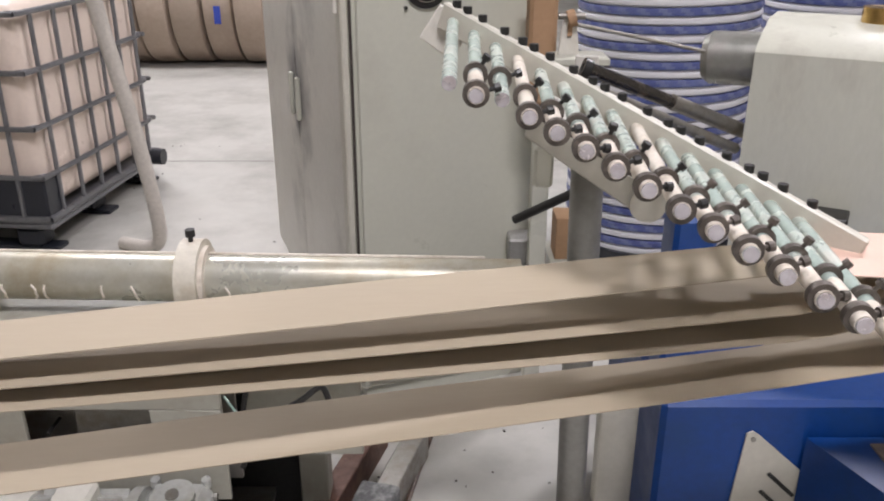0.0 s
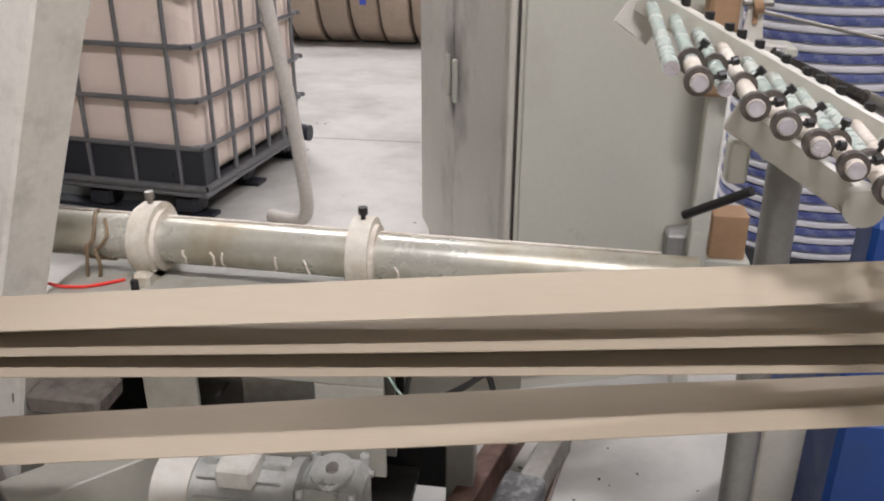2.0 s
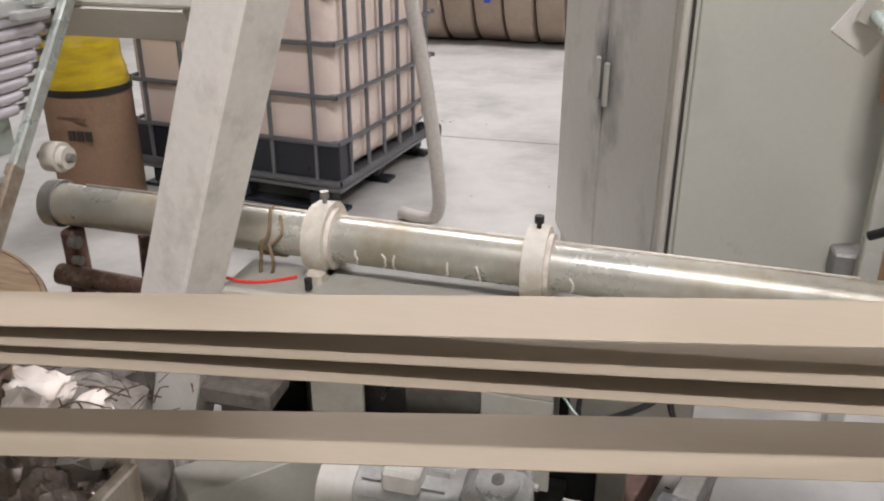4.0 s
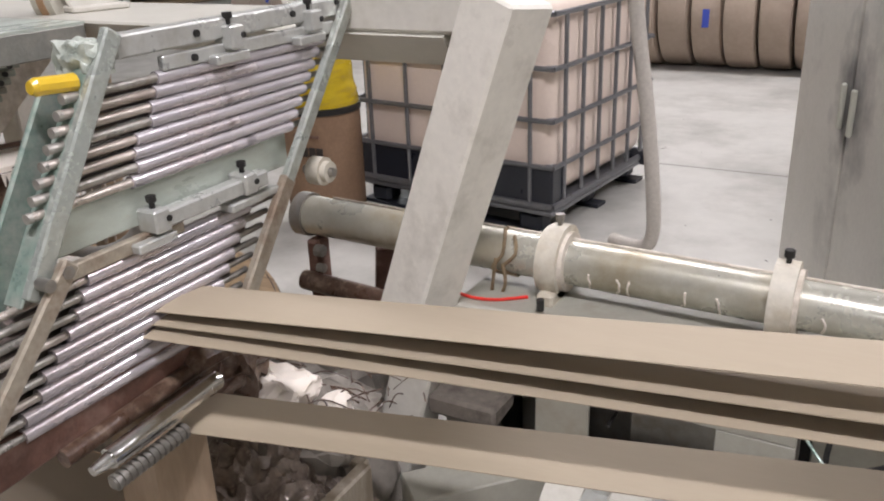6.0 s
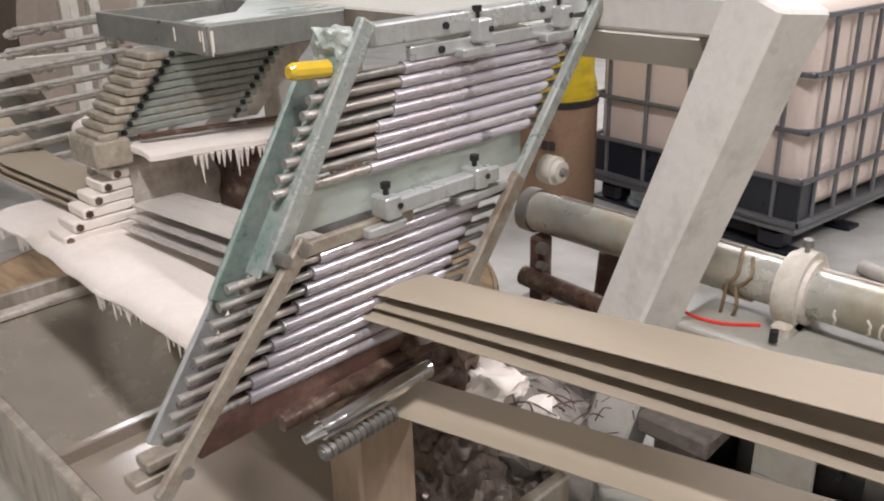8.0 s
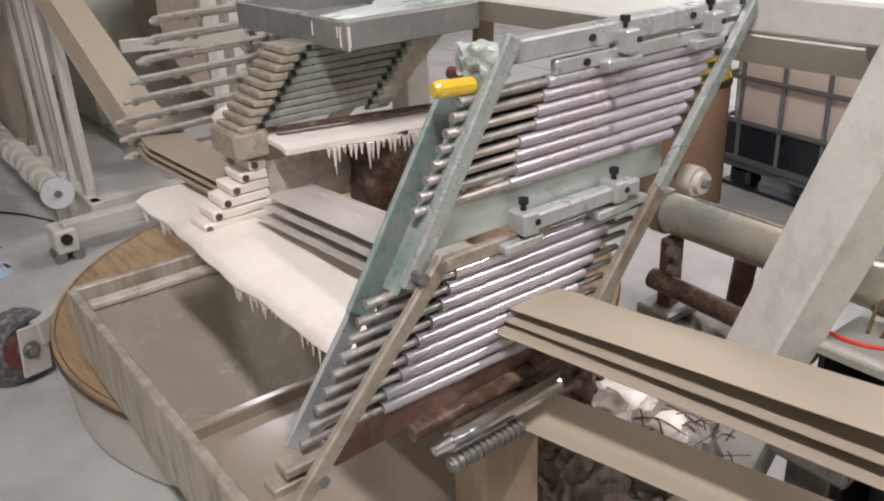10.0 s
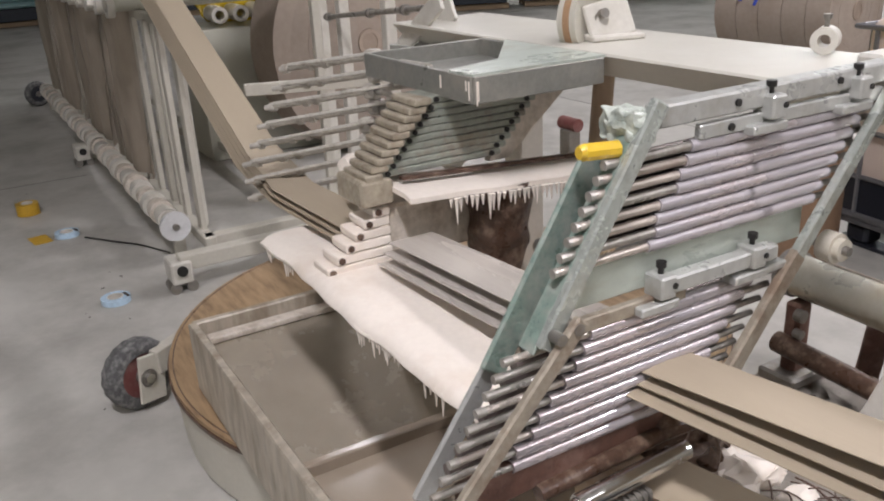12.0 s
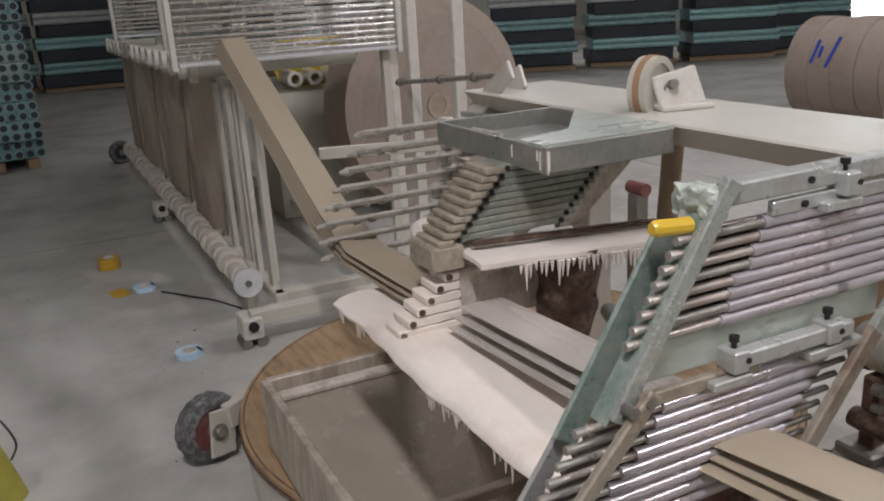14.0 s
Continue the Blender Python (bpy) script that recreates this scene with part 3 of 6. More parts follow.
def bed():
    t = thing("machine_bed", (-0.9, 1.7, 0), "grey-green painted steel machine bed with an open slot", "machine bed")
    part("top_plate", add_box(bm_new(), (0.98, 0.42, 0.022), (-0.76, 1.70, 0.722), bevel=0.004), M_BED, t)
    x0, x1 = -1.06, -0.56
    part("front_panel", add_box(bm_new(), (x1 - x0, 0.012, 0.125), ((x0 + x1) / 2, 1.502, 0.648), bevel=0.002), M_BED, t)
    part("front_panel", add_box(bm_new(), (x1 - x0, 0.012, 0.10), ((x0 + x1) / 2, 1.502, 0.422), bevel=0.002), M_BED, t)
    for a, b in ((x0, -0.945), (-0.70, x1)):
        part("front_panel", add_box(bm_new(), (b - a, 0.012, 0.112), ((a + b) / 2, 1.502, 0.529), bevel=0.002), M_BED, t)
    # black sheets stand in for the shade inside the open cavity under the bed
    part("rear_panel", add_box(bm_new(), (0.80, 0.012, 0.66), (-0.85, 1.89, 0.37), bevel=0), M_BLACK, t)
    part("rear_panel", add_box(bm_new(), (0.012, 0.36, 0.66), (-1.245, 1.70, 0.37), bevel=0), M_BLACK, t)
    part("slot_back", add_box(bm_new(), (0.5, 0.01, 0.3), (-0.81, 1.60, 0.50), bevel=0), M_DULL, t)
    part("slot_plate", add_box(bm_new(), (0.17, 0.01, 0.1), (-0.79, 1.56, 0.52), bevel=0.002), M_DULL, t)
    for x in (-1.20, -0.45):
        part("leg", add_box(bm_new(), (0.07, 0.07, 0.71), (x, 1.86, 0.355), bevel=0.004), M_BED, t)
    part("side_panel", add_box(bm_new(), (0.24, 0.012, 0.30), (-0.42, 1.60, 0.56), bevel=0.003), M_BED, t)
    part("slot_screw", add_cyl(bm_new(), (-0.905, 1.555, 0.528), (-0.905, 1.50, 0.528), 0.004, seg=8), M_BLACK, t)
    part("base_plate", add_box(bm_new(), (0.5, 0.36, 0.02), (-0.81, 1.70, 0.09), bevel=0), M_DULL, t)


bed()
solid("black_cable", add_tube(bm_new(), [(-0.52, 1.49, 0.56), (-0.47, 1.44, 0.60), (-0.40, 1.44, 0.64), (-0.36, 1.46, 0.66), (-0.345, 1.47, 0.62), (-0.33, 1.50, 0.56)], 0.006, 8), M_BLACK, "thin black cables looped before the machine bed", "cable")
solid("black_cable", add_tube(bm_new(), [(-0.50, 1.50, 0.66), (-0.51, 1.47, 0.60), (-0.50, 1.46, 0.54), (-0.52, 1.46, 0.48)], 0.005, 8), M_BLACK, "thin black cables looped before the machine bed", "cable")
solid("green_wire", add_tube(bm_new(), [(-0.55, 1.49, 0.62), (-0.50, 1.455, 0.585), (-0.45, 1.45, 0.595), (-0.40, 1.46, 0.62)], 0.0028, 6), M_GREEN, "thin green wire beside the machine bed", "wire")
solid("red_air_hose", add_tube(bm_new(), [(-1.262, 1.545, 0.7362), (-1.22, 1.535, 0.7366), (-1.17, 1.545, 0.7366), (-1.115, 1.585, 0.7366)], 0.0034, 8), M_RED, "thin red air hose lying on the machine bed", "hose")

# ---------------------------------------------------------------- gear motor and rails on the floor under the strips
def motor():
    t = thing("gear_motor", (-0.8, 1.45, 0.1), "dusty off-white gear motor with cooling fins", "motor", "")
    part("housing", add_cyl(bm_new(), (-0.87, 1.40, 0.30), (-0.64, 1.40, 0.30), 0.066, seg=28), M_ALU, t)
    for k in range(12):
        a = 2 * math.pi * k / 12
        c = (-0.755, 1.40 + 0.070 * math.cos(a), 0.30 + 0.070 * math.sin(a))
        part("fin", add_box(bm_new(), (0.20, 0.016, 0.004), c, (math.degrees(a), 0, 0), bevel=0), M_ALU, t)
    part("fan_cover", add_cyl(bm_new(), (-0.96, 1.40, 0.30), (-0.87, 1.40, 0.30), 0.076, 0.074, 28), M_WHITE, t)
    part("flange", add_cyl(bm_new(), (-0.64, 1.40, 0.30), (-0.615, 1.40, 0.30), 0.082, seg=28), M_ALU, t)
    part("gear_case", add_box(bm_new(), (0.15, 0.14, 0.16), (-0.54, 1.40, 0.29), bevel=0.02), M_ALU, t)
    for y, z in ((-.05, .05), (.05, .05), (-.05, -.05), (.05, -.05)):
        part("bolt", add_cyl(bm_new(), (-0.465, 1.40 + y, 0.29 + z), (-0.455, 1.40 + y, 0.29 + z), 0.008, seg=6), M_CHROME, t)
    part("terminal_box", add_box(bm_new(), (0.09, 0.08, 0.05), (-0.755, 1.38, 0.380), bevel=0.008), M_WHITE, t)
    part("base", add_box(bm_new(), (0.52, 0.22, 0.287), (-0.72, 1.41, 0.0655), bevel=0.004), M_BLACK, t)
    part("gear_cap", add_cyl(bm_new(), (-0.54, 1.40, 0.37), (-0.54, 1.40, 0.382), 0.05, seg=28), M_ALU, t, "round grey gear cap")
    part("cap_boss", add_cyl(bm_new(), (-0.54, 1.40, 0.382), (-0.54, 1.40, 0.388), 0.015, seg=16), M_DULL, t)
    for dx, dy in ((-.06, -.055), (.06, -.055), (-.06, .055), (.06, .055)):
        part("cap_lug", add_cyl(bm_new(), (-0.54 + dx, 1.40 + dy, 0.36), (-0.54 + dx, 1.40 + dy, 0.378), 0.011, seg=12), M_ALU, t)
    t.location += Vector((-0.055, 0, 0.078))
    t.scale = (0.82, 1, 1)

motor()
for x0, y0, x1, y1, m, lab in ((-0.50, 1.10, -0.20, 2.15, M_DULL, "rust-brown steel floor rail"), (-0.62, 1.15, -0.32, 2.2, M_RUST, "rusty steel floor rail")):
    solid("floor_rail", add_beam(bm_new(), (x0, y0, 0.05), (x1, y1, 0.05), 0.06, 0.10), m, lab + " under the paper strips", "rail", "floor rails")
solid("dark_timber", add_box(bm_new(), (0.10, 0.42, 0.16), (-0.335, 1.62, 0.08), (0, 0, -14), bevel=0.006), M_RUBBER, "dark dusty timber block on the floor by the rails", "timber")
solid("floor_cable", add_tube(bm_new(), [(-0.33, 1.3, 0.012), (-0.265, 1.7, 0.012), (-0.21, 2.0, 0.012), (-0.15, 2.3, 0.012)], 0.007, 8), M_GLUEDARK, "dull red cable lying along the floor rail", "cable")

# ---------------------------------------------------------------- paper strips
STRIP_W = 0.103
def strip(name, y0, z0, y1, z1, sag, label, tail=None, w=STRIP_W, tilt=0.0, mtl=None):
    rows = []
    xs = [-1.44 + (0.36 + 1.44) * i / 60 for i in range(61)]
    for x in xs:
        s = (x + 1.44) / 1.80
        y, z = y0 + (y1 - y0) * s, z0 + (z1 - z0) * s - sag * 4 * s * (1 - s)
        rows.append([(x, y + w * j / 4, z + tilt * s * j / 4 + 0.0018 * math.sin(7 * s + j * 0.9) - 0.0012 * (j - 2) ** 2 * 0.5) for j in range(5)])
    for p in tail or ():
        rows.append([(p[0], p[1] + w * j / 4, p[2] + (p[3] if len(p) > 3 else 0) * j / 4) for j in range(5)])
    return solid(name, add_sheet(bm_new(), rows, 0.0014), mtl or M_PAPER, label, "paper strip", "paper strips", smooth=60)


LAB = "brown kraft paper strip running taut between roller rack and roller arm"
strip("paper_strip", 0.897, 0.947, 1.175, 1.024, 0.0, LAB, w=0.106, tilt=0.006, tail=((0.42, 1.186, 1.022, 0.005), (0.60, 1.22, 1.006), (1.0, 1.30, 0.99)))
strip("paper_strip", 0.886, 0.930, 1.177, 0.957, 0.0, LAB, w=0.150, tail=((0.40, 1.180, 0.962), (0.50, 1.195, 0.978), (0.9, 1.26, 0.985)))
strip("paper_strip", 0.866, 0.917, 1.180, 0.912, 0.0, LAB, w=0.125, tail=((0.42, 1.188, 0.916), (0.52, 1.21, 0.930), (0.9, 1.27, 0.955)))
strip("paper_strip", 0.880, 0.745, 1.165, 0.847, -0.004, "brown kraft paper strip running low under the other strips", w=0.122, tail=((0.45, 1.178, 0.853), (0.62, 1.20, 0.868), (0.80, 1.22, 0.89)))

# ---------------------------------------------------------------- roller arm beside the winder
def roller_arm():
    t = thing("tension_pin_station", (0.14, 1.55, 0), "slanted off-white bar with glue-stained roller pins on a steel post", "pin station")
    a, b = Vector((-0.135, 1.622, 1.310)), Vector((0.46, 1.222, 1.030))
    along = (b - a).normalized()
    part("bar", add_beam(bm_new(), a, b, 0.016, 0.047), M_CREAM, t)
    part("bar_plate", add_beam(bm_new(), a + Vector((-0.022, 0.012, -0.012)), a + Vector((0.035, 0.0, -0.050)), 0.008, 0.070), M_WHITE, t)
    part("lower_plate", add_beam(bm_new(), (0.012, 1.50, 1.150), (0.190, 1.375, 1.052), 0.014, 0.052, bevel=0.006), M_CREAM, t)
    part("lower_knob", add_cyl(bm_new(), (0.182, 1.345, 1.058), (0.190, 1.40, 1.056), 0.028, seg=24), M_CREAM, t)
    random.seed(11)
    for i in range(15):
        root = Vector((-0.117 + 0.0358 * i, 1.6085 - 0.0240 * i, 1.2973 - 0.01695 * i))
        tip = Vector((-0.128 + 0.0336 * i, min(1.155, 1.2415 - 0.0255 * i), 1.2915 - 0.0163 * i - (0.006 if i < 2 else 0)))
        if i == 2:
            tip = tip.lerp(root, 0.06)
        d = (tip - root).normalized()
        coat = M_GREENPIN if i % 5 != 3 or i > 10 else M_DRYGLUE
        pin = part("roller_pin", add_cyl(bm_new(), root, tip, 0.0100, seg=20), coat, t)
        if i not in (0, 2):
            part("pin_sleeve", add_cyl(bm_new(), tip - d * 0.10, tip, 0.0108, seg=20), M_DRYGLUE, pin)
        part("pin_face", add_cyl(bm_new(), tip, tip + d * 0.003, 0.0092, seg=20), M_SLEEVE, pin)
        offs = () if i == 0 else ((0.125,) if i == 2 else (0.010, 0.112))
        for n, off in enumerate(offs):
            off += random.uniform(-0.004, 0.012)
            c = tip - d * off
            col = part("collar", add_ring(bm_new(), c - d * 0.006, c + d * 0.006, 0.0172, 0.0106, 24), M_COLLAR, pin, "dark steel collar")
            u = Vector((random.uniform(0.2, 1.1), -0.2, 1)).normalized() if n else Vector((1, 0.2, random.uniform(-0.1, 0.5))).normalized()
            bt = bm_new()
            add_cyl(bt, c + u * 0.016, c + u * 0.026, 0.0030, seg=8)
            add_cyl(bt, c + u * 0.024, c + u * 0.032, 0.0062, seg=10)
            part("thumb_screw", bt, M_COLLAR if i > 8 else M_BLACK, col)
        for h in ((0.4,) if i % 3 else (0.2, 0.7)):
            q = root + along * (0.046 * h) + Vector((0, 0.004, 0.020))
            bt = bm_new()
            add_cyl(bt, q, q + Vector((0, 0, 0.010)), 0.0042, seg=8)
            add_cyl(bt, q + Vector((0, 0, 0.009)), q + Vector((0, 0, 0.021)), 0.0078, seg=12)
            part("bar_screw", bt, M_BLACK, t)
        if 1 < i < 13:
            back = root - d * 0.075 + Vector((0, 0, 0.006))
            part("back_pin", add_cyl(bm_new(), root - d * 0.004, back, 0.0108, seg=16), M_DRYGLUE if i % 2 else M_WHITE, t)
    part("post", add_cyl(bm_new(), (0.145, 1.57, 0), (0.125, 1.57, 1.12), 0.030, seg=28), M_DULLGREY, t, "round grey steel post")
    part("post_foot", add_cyl(bm_new(), (0.145, 1.57, 0), (0.145, 1.57, 0.015), 0.09, seg=28), M_DULLGREY, t)
    part("clamp", add_box(bm_new(), (0.085, 0.10, 0.075), (0.125, 1.545, 1.105), (0, 0, -34), bevel=0.012), M_CREAM, t)
    part("clamp_arm", add_beam(bm_new(), (0.125, 1.56, 1.12), (0.10, 1.46, 1.19), 0.05, 0.03), M_CREAM, t)
    part("side_block", add_box(bm_new(), (0.035, 0.04, 0.075), (0.045, 1.57, 1.055), bevel=0.005), M_CAB, t)


M_COLLAR = mat("dark_greasy_collar", (0.105, 0.09, 0.078), 0.45, 0.4, dirt=(0.26, 0.22, 0.19), dirt_amt=0.4, dirt_scale=40, bump=0.3)
M_GREENPIN = mat("green_tinted_roller", (0.50, 0.595, 0.54), 0.25, 0.3, dirt=(0.68, 0.64, 0.58), dirt_amt=0.5, dirt_scale=12, grain=0.1, bump=0.15)
M_DULLGREY = mat("grey_painted_steel", (0.27, 0.265, 0.25), 0.5, 0.3, dirt=(0.2, 0.18, 0.16), dirt_amt=0.4, dirt_scale=8, bump=0.1)
roller_arm()

# ---------------------------------------------------------------- winder machine and strap drums
SEG = 144
M_STRAPDASH = mat("pale_blue_weave", (0.15, 0.17, 0.32), 0.4, grain=0.1)


def drum(x, y, r, z1, n):
    t = thing("strap_drum", (x, y, 0), "tall drum of blue and white woven strap layers", "drum", "strap drums")
    part("core", add_cyl(bm_new(), (x, y, 0.04), (x, y, z1 - 0.01), r - 0.012, seg=48), M_STRAPW, t)
    part("base", add_cyl(bm_new(), (x, y, 0), (x, y, 0.09), r + 0.02, seg=40), M_BLACKPL, t)
    h0 = (z1 - 0.09) / n
    for i in range(n):
        bm = bm_new()
        h = h0 * (1.12 if i % 2 else 0.88)
        z = 0.09 + h0 * i - (0.12 * h0 if i % 2 else 0)
        prof = [(r - 0.012, z + 0.002), (r, z + h * 0.15), (r + 0.003, z + h * 0.5), (r, z + h * 0.85), (r - 0.012, z + h - 0.002)]
        loops = [[bm.verts.new((x + q * math.cos(2 * math.pi * k / SEG), y + q * math.sin(2 * math.pi * k / SEG), zz + 0.012 * math.cos(2 * math.pi * k / SEG))) for k in range(SEG)] for q, zz in prof]
        for u, v in zip(loops, loops[1:]):
            for k in range(SEG):
                bm.faces.new((u[k], u[(k + 1) % SEG], v[(k + 1) % SEG], v[k]))
        ob = part("strap_layer", bm, M_STRAPB if i % 2 else M_STRAPW, t)
        if i % 2:
            # woven dashes in the blue bands, each row set off from the last
            ob.data.materials.append(M_STRAPDASH)
            for p in ob.data.polygons:
                q, row = p.index % SEG, p.index // SEG
                if (q + row + 2 * i) % 5 < 2:
                    p.material_index = 1


drum(0.83, 3.80, 0.378, 1.60, 44)
drum(1.79, 4.15, 0.40, 1.60, 44)


M_RODS_D = mat("dull_drum_steel", (0.30, 0.30, 0.275), 0.38, 0.7, dirt=(0.33, 0.30, 0.28), dirt_amt=0.4, dirt_scale=12, bump=0.1)


def winder():
    t = thing("winder_machine", (1.1, 2.4, 0.5), "large grey-beige winder machine housing with a sloped top", "machine")
    M = pose(0.668, 2.30, 0, 0, 0, -28)
    turn = M @ Matrix(((0, 0, 1, 0), (1, 0, 0, 0), (0, 1, 0, 0), (0, 0, 0, 1)))
    bm = add_prism(bm_new(), [(0.0, 0.505), (0.34, 0.505), (0.34, 1.202), (0.17, 1.200), (0.012, 1.150), (0.0, 1.135)], 1.2, turn)
    es = [e for e in bm.edges if e.calc_face_angle(0) > 0.5]
    bmesh.ops.bevel(bm, geom=es, offset=0.012, segments=3, affect="EDGES", profile=0.5)
    part("head", bm, M_HOUSING, t, "grey-beige housing with faint glue streaks")
    part("drive_drum", add_cyl(bm_new(), M @ Vector((-0.125, 0.11, 1.095)), M @ Vector((0.02, 0.11, 1.100)), 0.072, seg=40), M_RODS_D, t)
    part("drum_nose", add_cyl(bm_new(), M @ Vector((-0.145, 0.11, 1.094)), M @ Vector((-0.125, 0.11, 1.095)), 0.058, 0.071, seg=40), M_RODS_D, t)
    part("thin_rod", add_cyl(bm_new(), (0.21, 2.40, 1.193), M @ Vector((-0.120, 0.06, 1.115)), 0.0052, seg=10), M_DULL, t)
    part("drive_shaft", add_cyl(bm_new(), (0.215, 2.15, 1.120), (0.705, 2.40, 0.902), 0.0175, seg=20), M_DARKSHAFT, t, "dark oily drive shaft")
    part("shaft_sleeve", add_cyl(bm_new(), (0.46, 2.275, 1.012), (0.705, 2.40, 0.902), 0.0205, seg=20), M_DULL, t)
    part("shaft_tip", add_ring(bm_new(), (0.203, 2.15, 1.124), (0.222, 2.15, 1.117), 0.024, 0.012, 20), M_BLACK, t)
    part("cross_tube", add_cyl(bm_new(), (0.25, 2.10, 1.070), (0.67, 2.35, 0.866), 0.015, seg=18), M_DULL, t)
    part("brass_cap", add_cyl(bm_new(), M @ Vector((0.27, 0.22, 1.200)), M @ Vector((0.27, 0.22, 1.240)), 0.048), mat("brass", (0.5, 0.33, 0.12), 0.3, 1.0), t)
    part("black_bracket", add_box(bm_new(), (0.11, 0.09, 0.035), (0.235, -0.04, 0.735), bevel=0.004, M=M), M_BLACK, t)
    part("arm_block", add_box(bm_new(), (0.075, 0.10, 0.32), (0.135, 2.45, 1.13), bevel=0.01), M_CARD, t)
    part("arm_post", add_box(bm_new(), (0.05, 0.06, 0.97), (0.150, 2.45, 0.485), bevel=0.004), M_CAB, t)
    fork = add_prism(bm_new(), [(-0.027, 0.0), (0.027, 0.0), (0.017, 0.088), (-0.017, 0.088)], 0.012, Matrix(((1, 0, 0, 0.197), (0, 0, 1, 2.345), (0, 1, 0, 1.120), (0, 0, 0, 1))))
    f = part("guide_fork", fork, M_WHITE, t, "white guide fork plate")
    part("fork_slot", add_box(bm_new(), (0.012, 0.004, 0.035), (0.197, 2.343, 1.185), bevel=0), M_CARD, f)
    part("guide_screw", add_cyl(bm_new(), (0.165, 2.345, 1.218), (0.235, 2.345, 1.218), 0.009), M_DULL, t)
    part("screw_knob", add_cyl(bm_new(), (0.190, 2.345, 1.210), (0.210, 2.345, 1.216), 0.022), M_CARD, t)
    part("bracket", add_box(bm_new(), (0.15, 0.12, 0.022), (0.225, 2.36, 1.108), bevel=0.004), M_CAB, t)
    part("bracket_cheek", add_box(bm_new(), (0.06, 0.012, 0.05), (0.225, 2.22, 1.115), (0, 0, -12), bevel=0.004), M_WHITE, t)


M_HOUSING = mat("streaked_housing_paint", (0.50, 0.495, 0.42), 0.42, dirt=(0.37, 0.345, 0.29), dirt_amt=0.34, dirt_scale=7, grain=0.04, bump=0.05, stretch=(1.4, 1.4, 0.5))
M_DARKSHAFT = mat("oily_dark_shaft", (0.07, 0.062, 0.055), 0.25, 0.7, dirt=(0.16, 0.13, 0.10), dirt_amt=0.4, dirt_scale=20, bump=0.1)
winder()


M_DRYRUSTY = mat("brown_grime", (0.22, 0.17, 0.13), 0.7, dirt=(0.10, 0.09, 0.11), dirt_amt=0.5, dirt_scale=12, grain=0.2, bump=0.4)


def blue_base():
    t = thing("blue_machine_base", (0.8, 1.8, 0), "bright blue painted machine base with a cream cover plate", "machine base")
    part("body", add_box(bm_new(), (0.9, 0.55, 0.50), (0.79, 1.93, 0.25), bevel=0.012), M_BLUE, t)
    part("shelf", add_prism(bm_new(), [(0.656, 1.642), (0.74, 1.44), (1.45, 1.44), (1.45, 1.642)], 0.42, Matrix.Identity(4)), M_BLUE, t)
    part("shelf_grime", roughen(add_box(bm_new(), (0.42, 0.10, 0.004), (0.99, 1.565, 0.422), bevel=0), 0.001, 20), M_DRYRUSTY, t, "brown grime on the blue shelf")
    part("upright", add_box(bm_new(), (0.09, 0.10, 0.44), (0.385, 1.76, 0.68), bevel=0.01), M_BLUE, t)
    M = Matrix(((1, 0, 0, 0), (0, 0, -1, 1.653), (0, 1, 0, 0), (0, 0, 0, 1)))
    pl = part("cover_plate", add_prism(bm_new(), [(0.500, 0.06), (0.81, 0.06), (0.81, 0.192), (0.552, 0.424), (0.540, 0.431), (0.528, 0.424)], 0.006, M), M_CREAM, t, "cream cover plate with two dark slots")
    for k in range(2):
        part("slot", add_box(bm_new(), (0.088, 0.009, 0.004), (0.621 - 0.012 * k, 0.291 - 0.047 * k, 0.0065), (0, 0, -43.5), bevel=0, M=M), M_BLACK, pl)
    part("plate_screw", add_cyl(bm_new(), M @ Vector((0.543, 0.412, 0.005)), M @ Vector((0.543, 0.412, 0.009)), 0.006, seg=10), M_DULL, pl)
    part("side_cover", add_box(bm_new(), (0.10, 0.05, 0.30), (0.30, 1.86, 0.22), bevel=0.004), M_CREAM, t)
    part("knob", add_cyl(bm_new(), (0.40, 1.58, 0.13), (0.40, 1.66, 0.13), 0.035), M_BLUE, t)
    part("slide_rail", add_box(bm_new(), (0.02, 0.03, 0.36), (0.375, 1.84, 0.24), bevel=0.003), M_CHROME, t)


blue_base()
solid("red_can", add_cyl(bm_new(), (0.862, 1.60, 0.424), (0.862, 1.60, 0.545), 0.033), M_REDPAINT, "small red can on the blue machine base", "can")
solid("small_carton", add_box(bm_new(), (0.12, 0.12, 0.16), (0.34, 3.0, 0.36), bevel=0.003), M_CARD, "small brown cardboard carton beside the striped drum", "carton")
solid("carton_stand", add_box(bm_new(), (0.16, 0.2, 0.28), (0.34, 3.02, 0.14), bevel=0.004), M_CAB, "grey metal stand under the small carton", "stand")
solid("air_cylinder", add_cyl(bm_new(), (0.045, 2.05, 0.77), (0.165, 1.95, 0.872), 0.011), M_BLACK, "small dark pneumatic cylinder by the cabinet", "cylinder")
solid("junction_box", add_box(bm_new(), (0.09, 0.10, 0.085), (0.115, 2.53, 0.50), bevel=0.006), M_DULLGREY, "small grey junction box on the cabinet front", "junction box")
solid("paper_web", add_sheet(bm_new(), [[(0.385 - 0.004 * j + 0.07 * i, 1.140 + 0.034 * j - 0.006 * i, 1.034 - 0.001 * i) for j in range(6)] for i in range(10)]), M_PAPERPINK, "pale pink paper web running from the pins to the winder", "paper web", smooth=60)

# ---------------------------------------------------------------- slanted post and cross beam
M_POST = mat("scuffed_white_paint", (0.80, 0.765, 0.69), 0.4, dirt=(0.52, 0.49, 0.42), dirt_amt=0.35, dirt_scale=11, grain=0.05, bump=0.2, bump_scale=30)


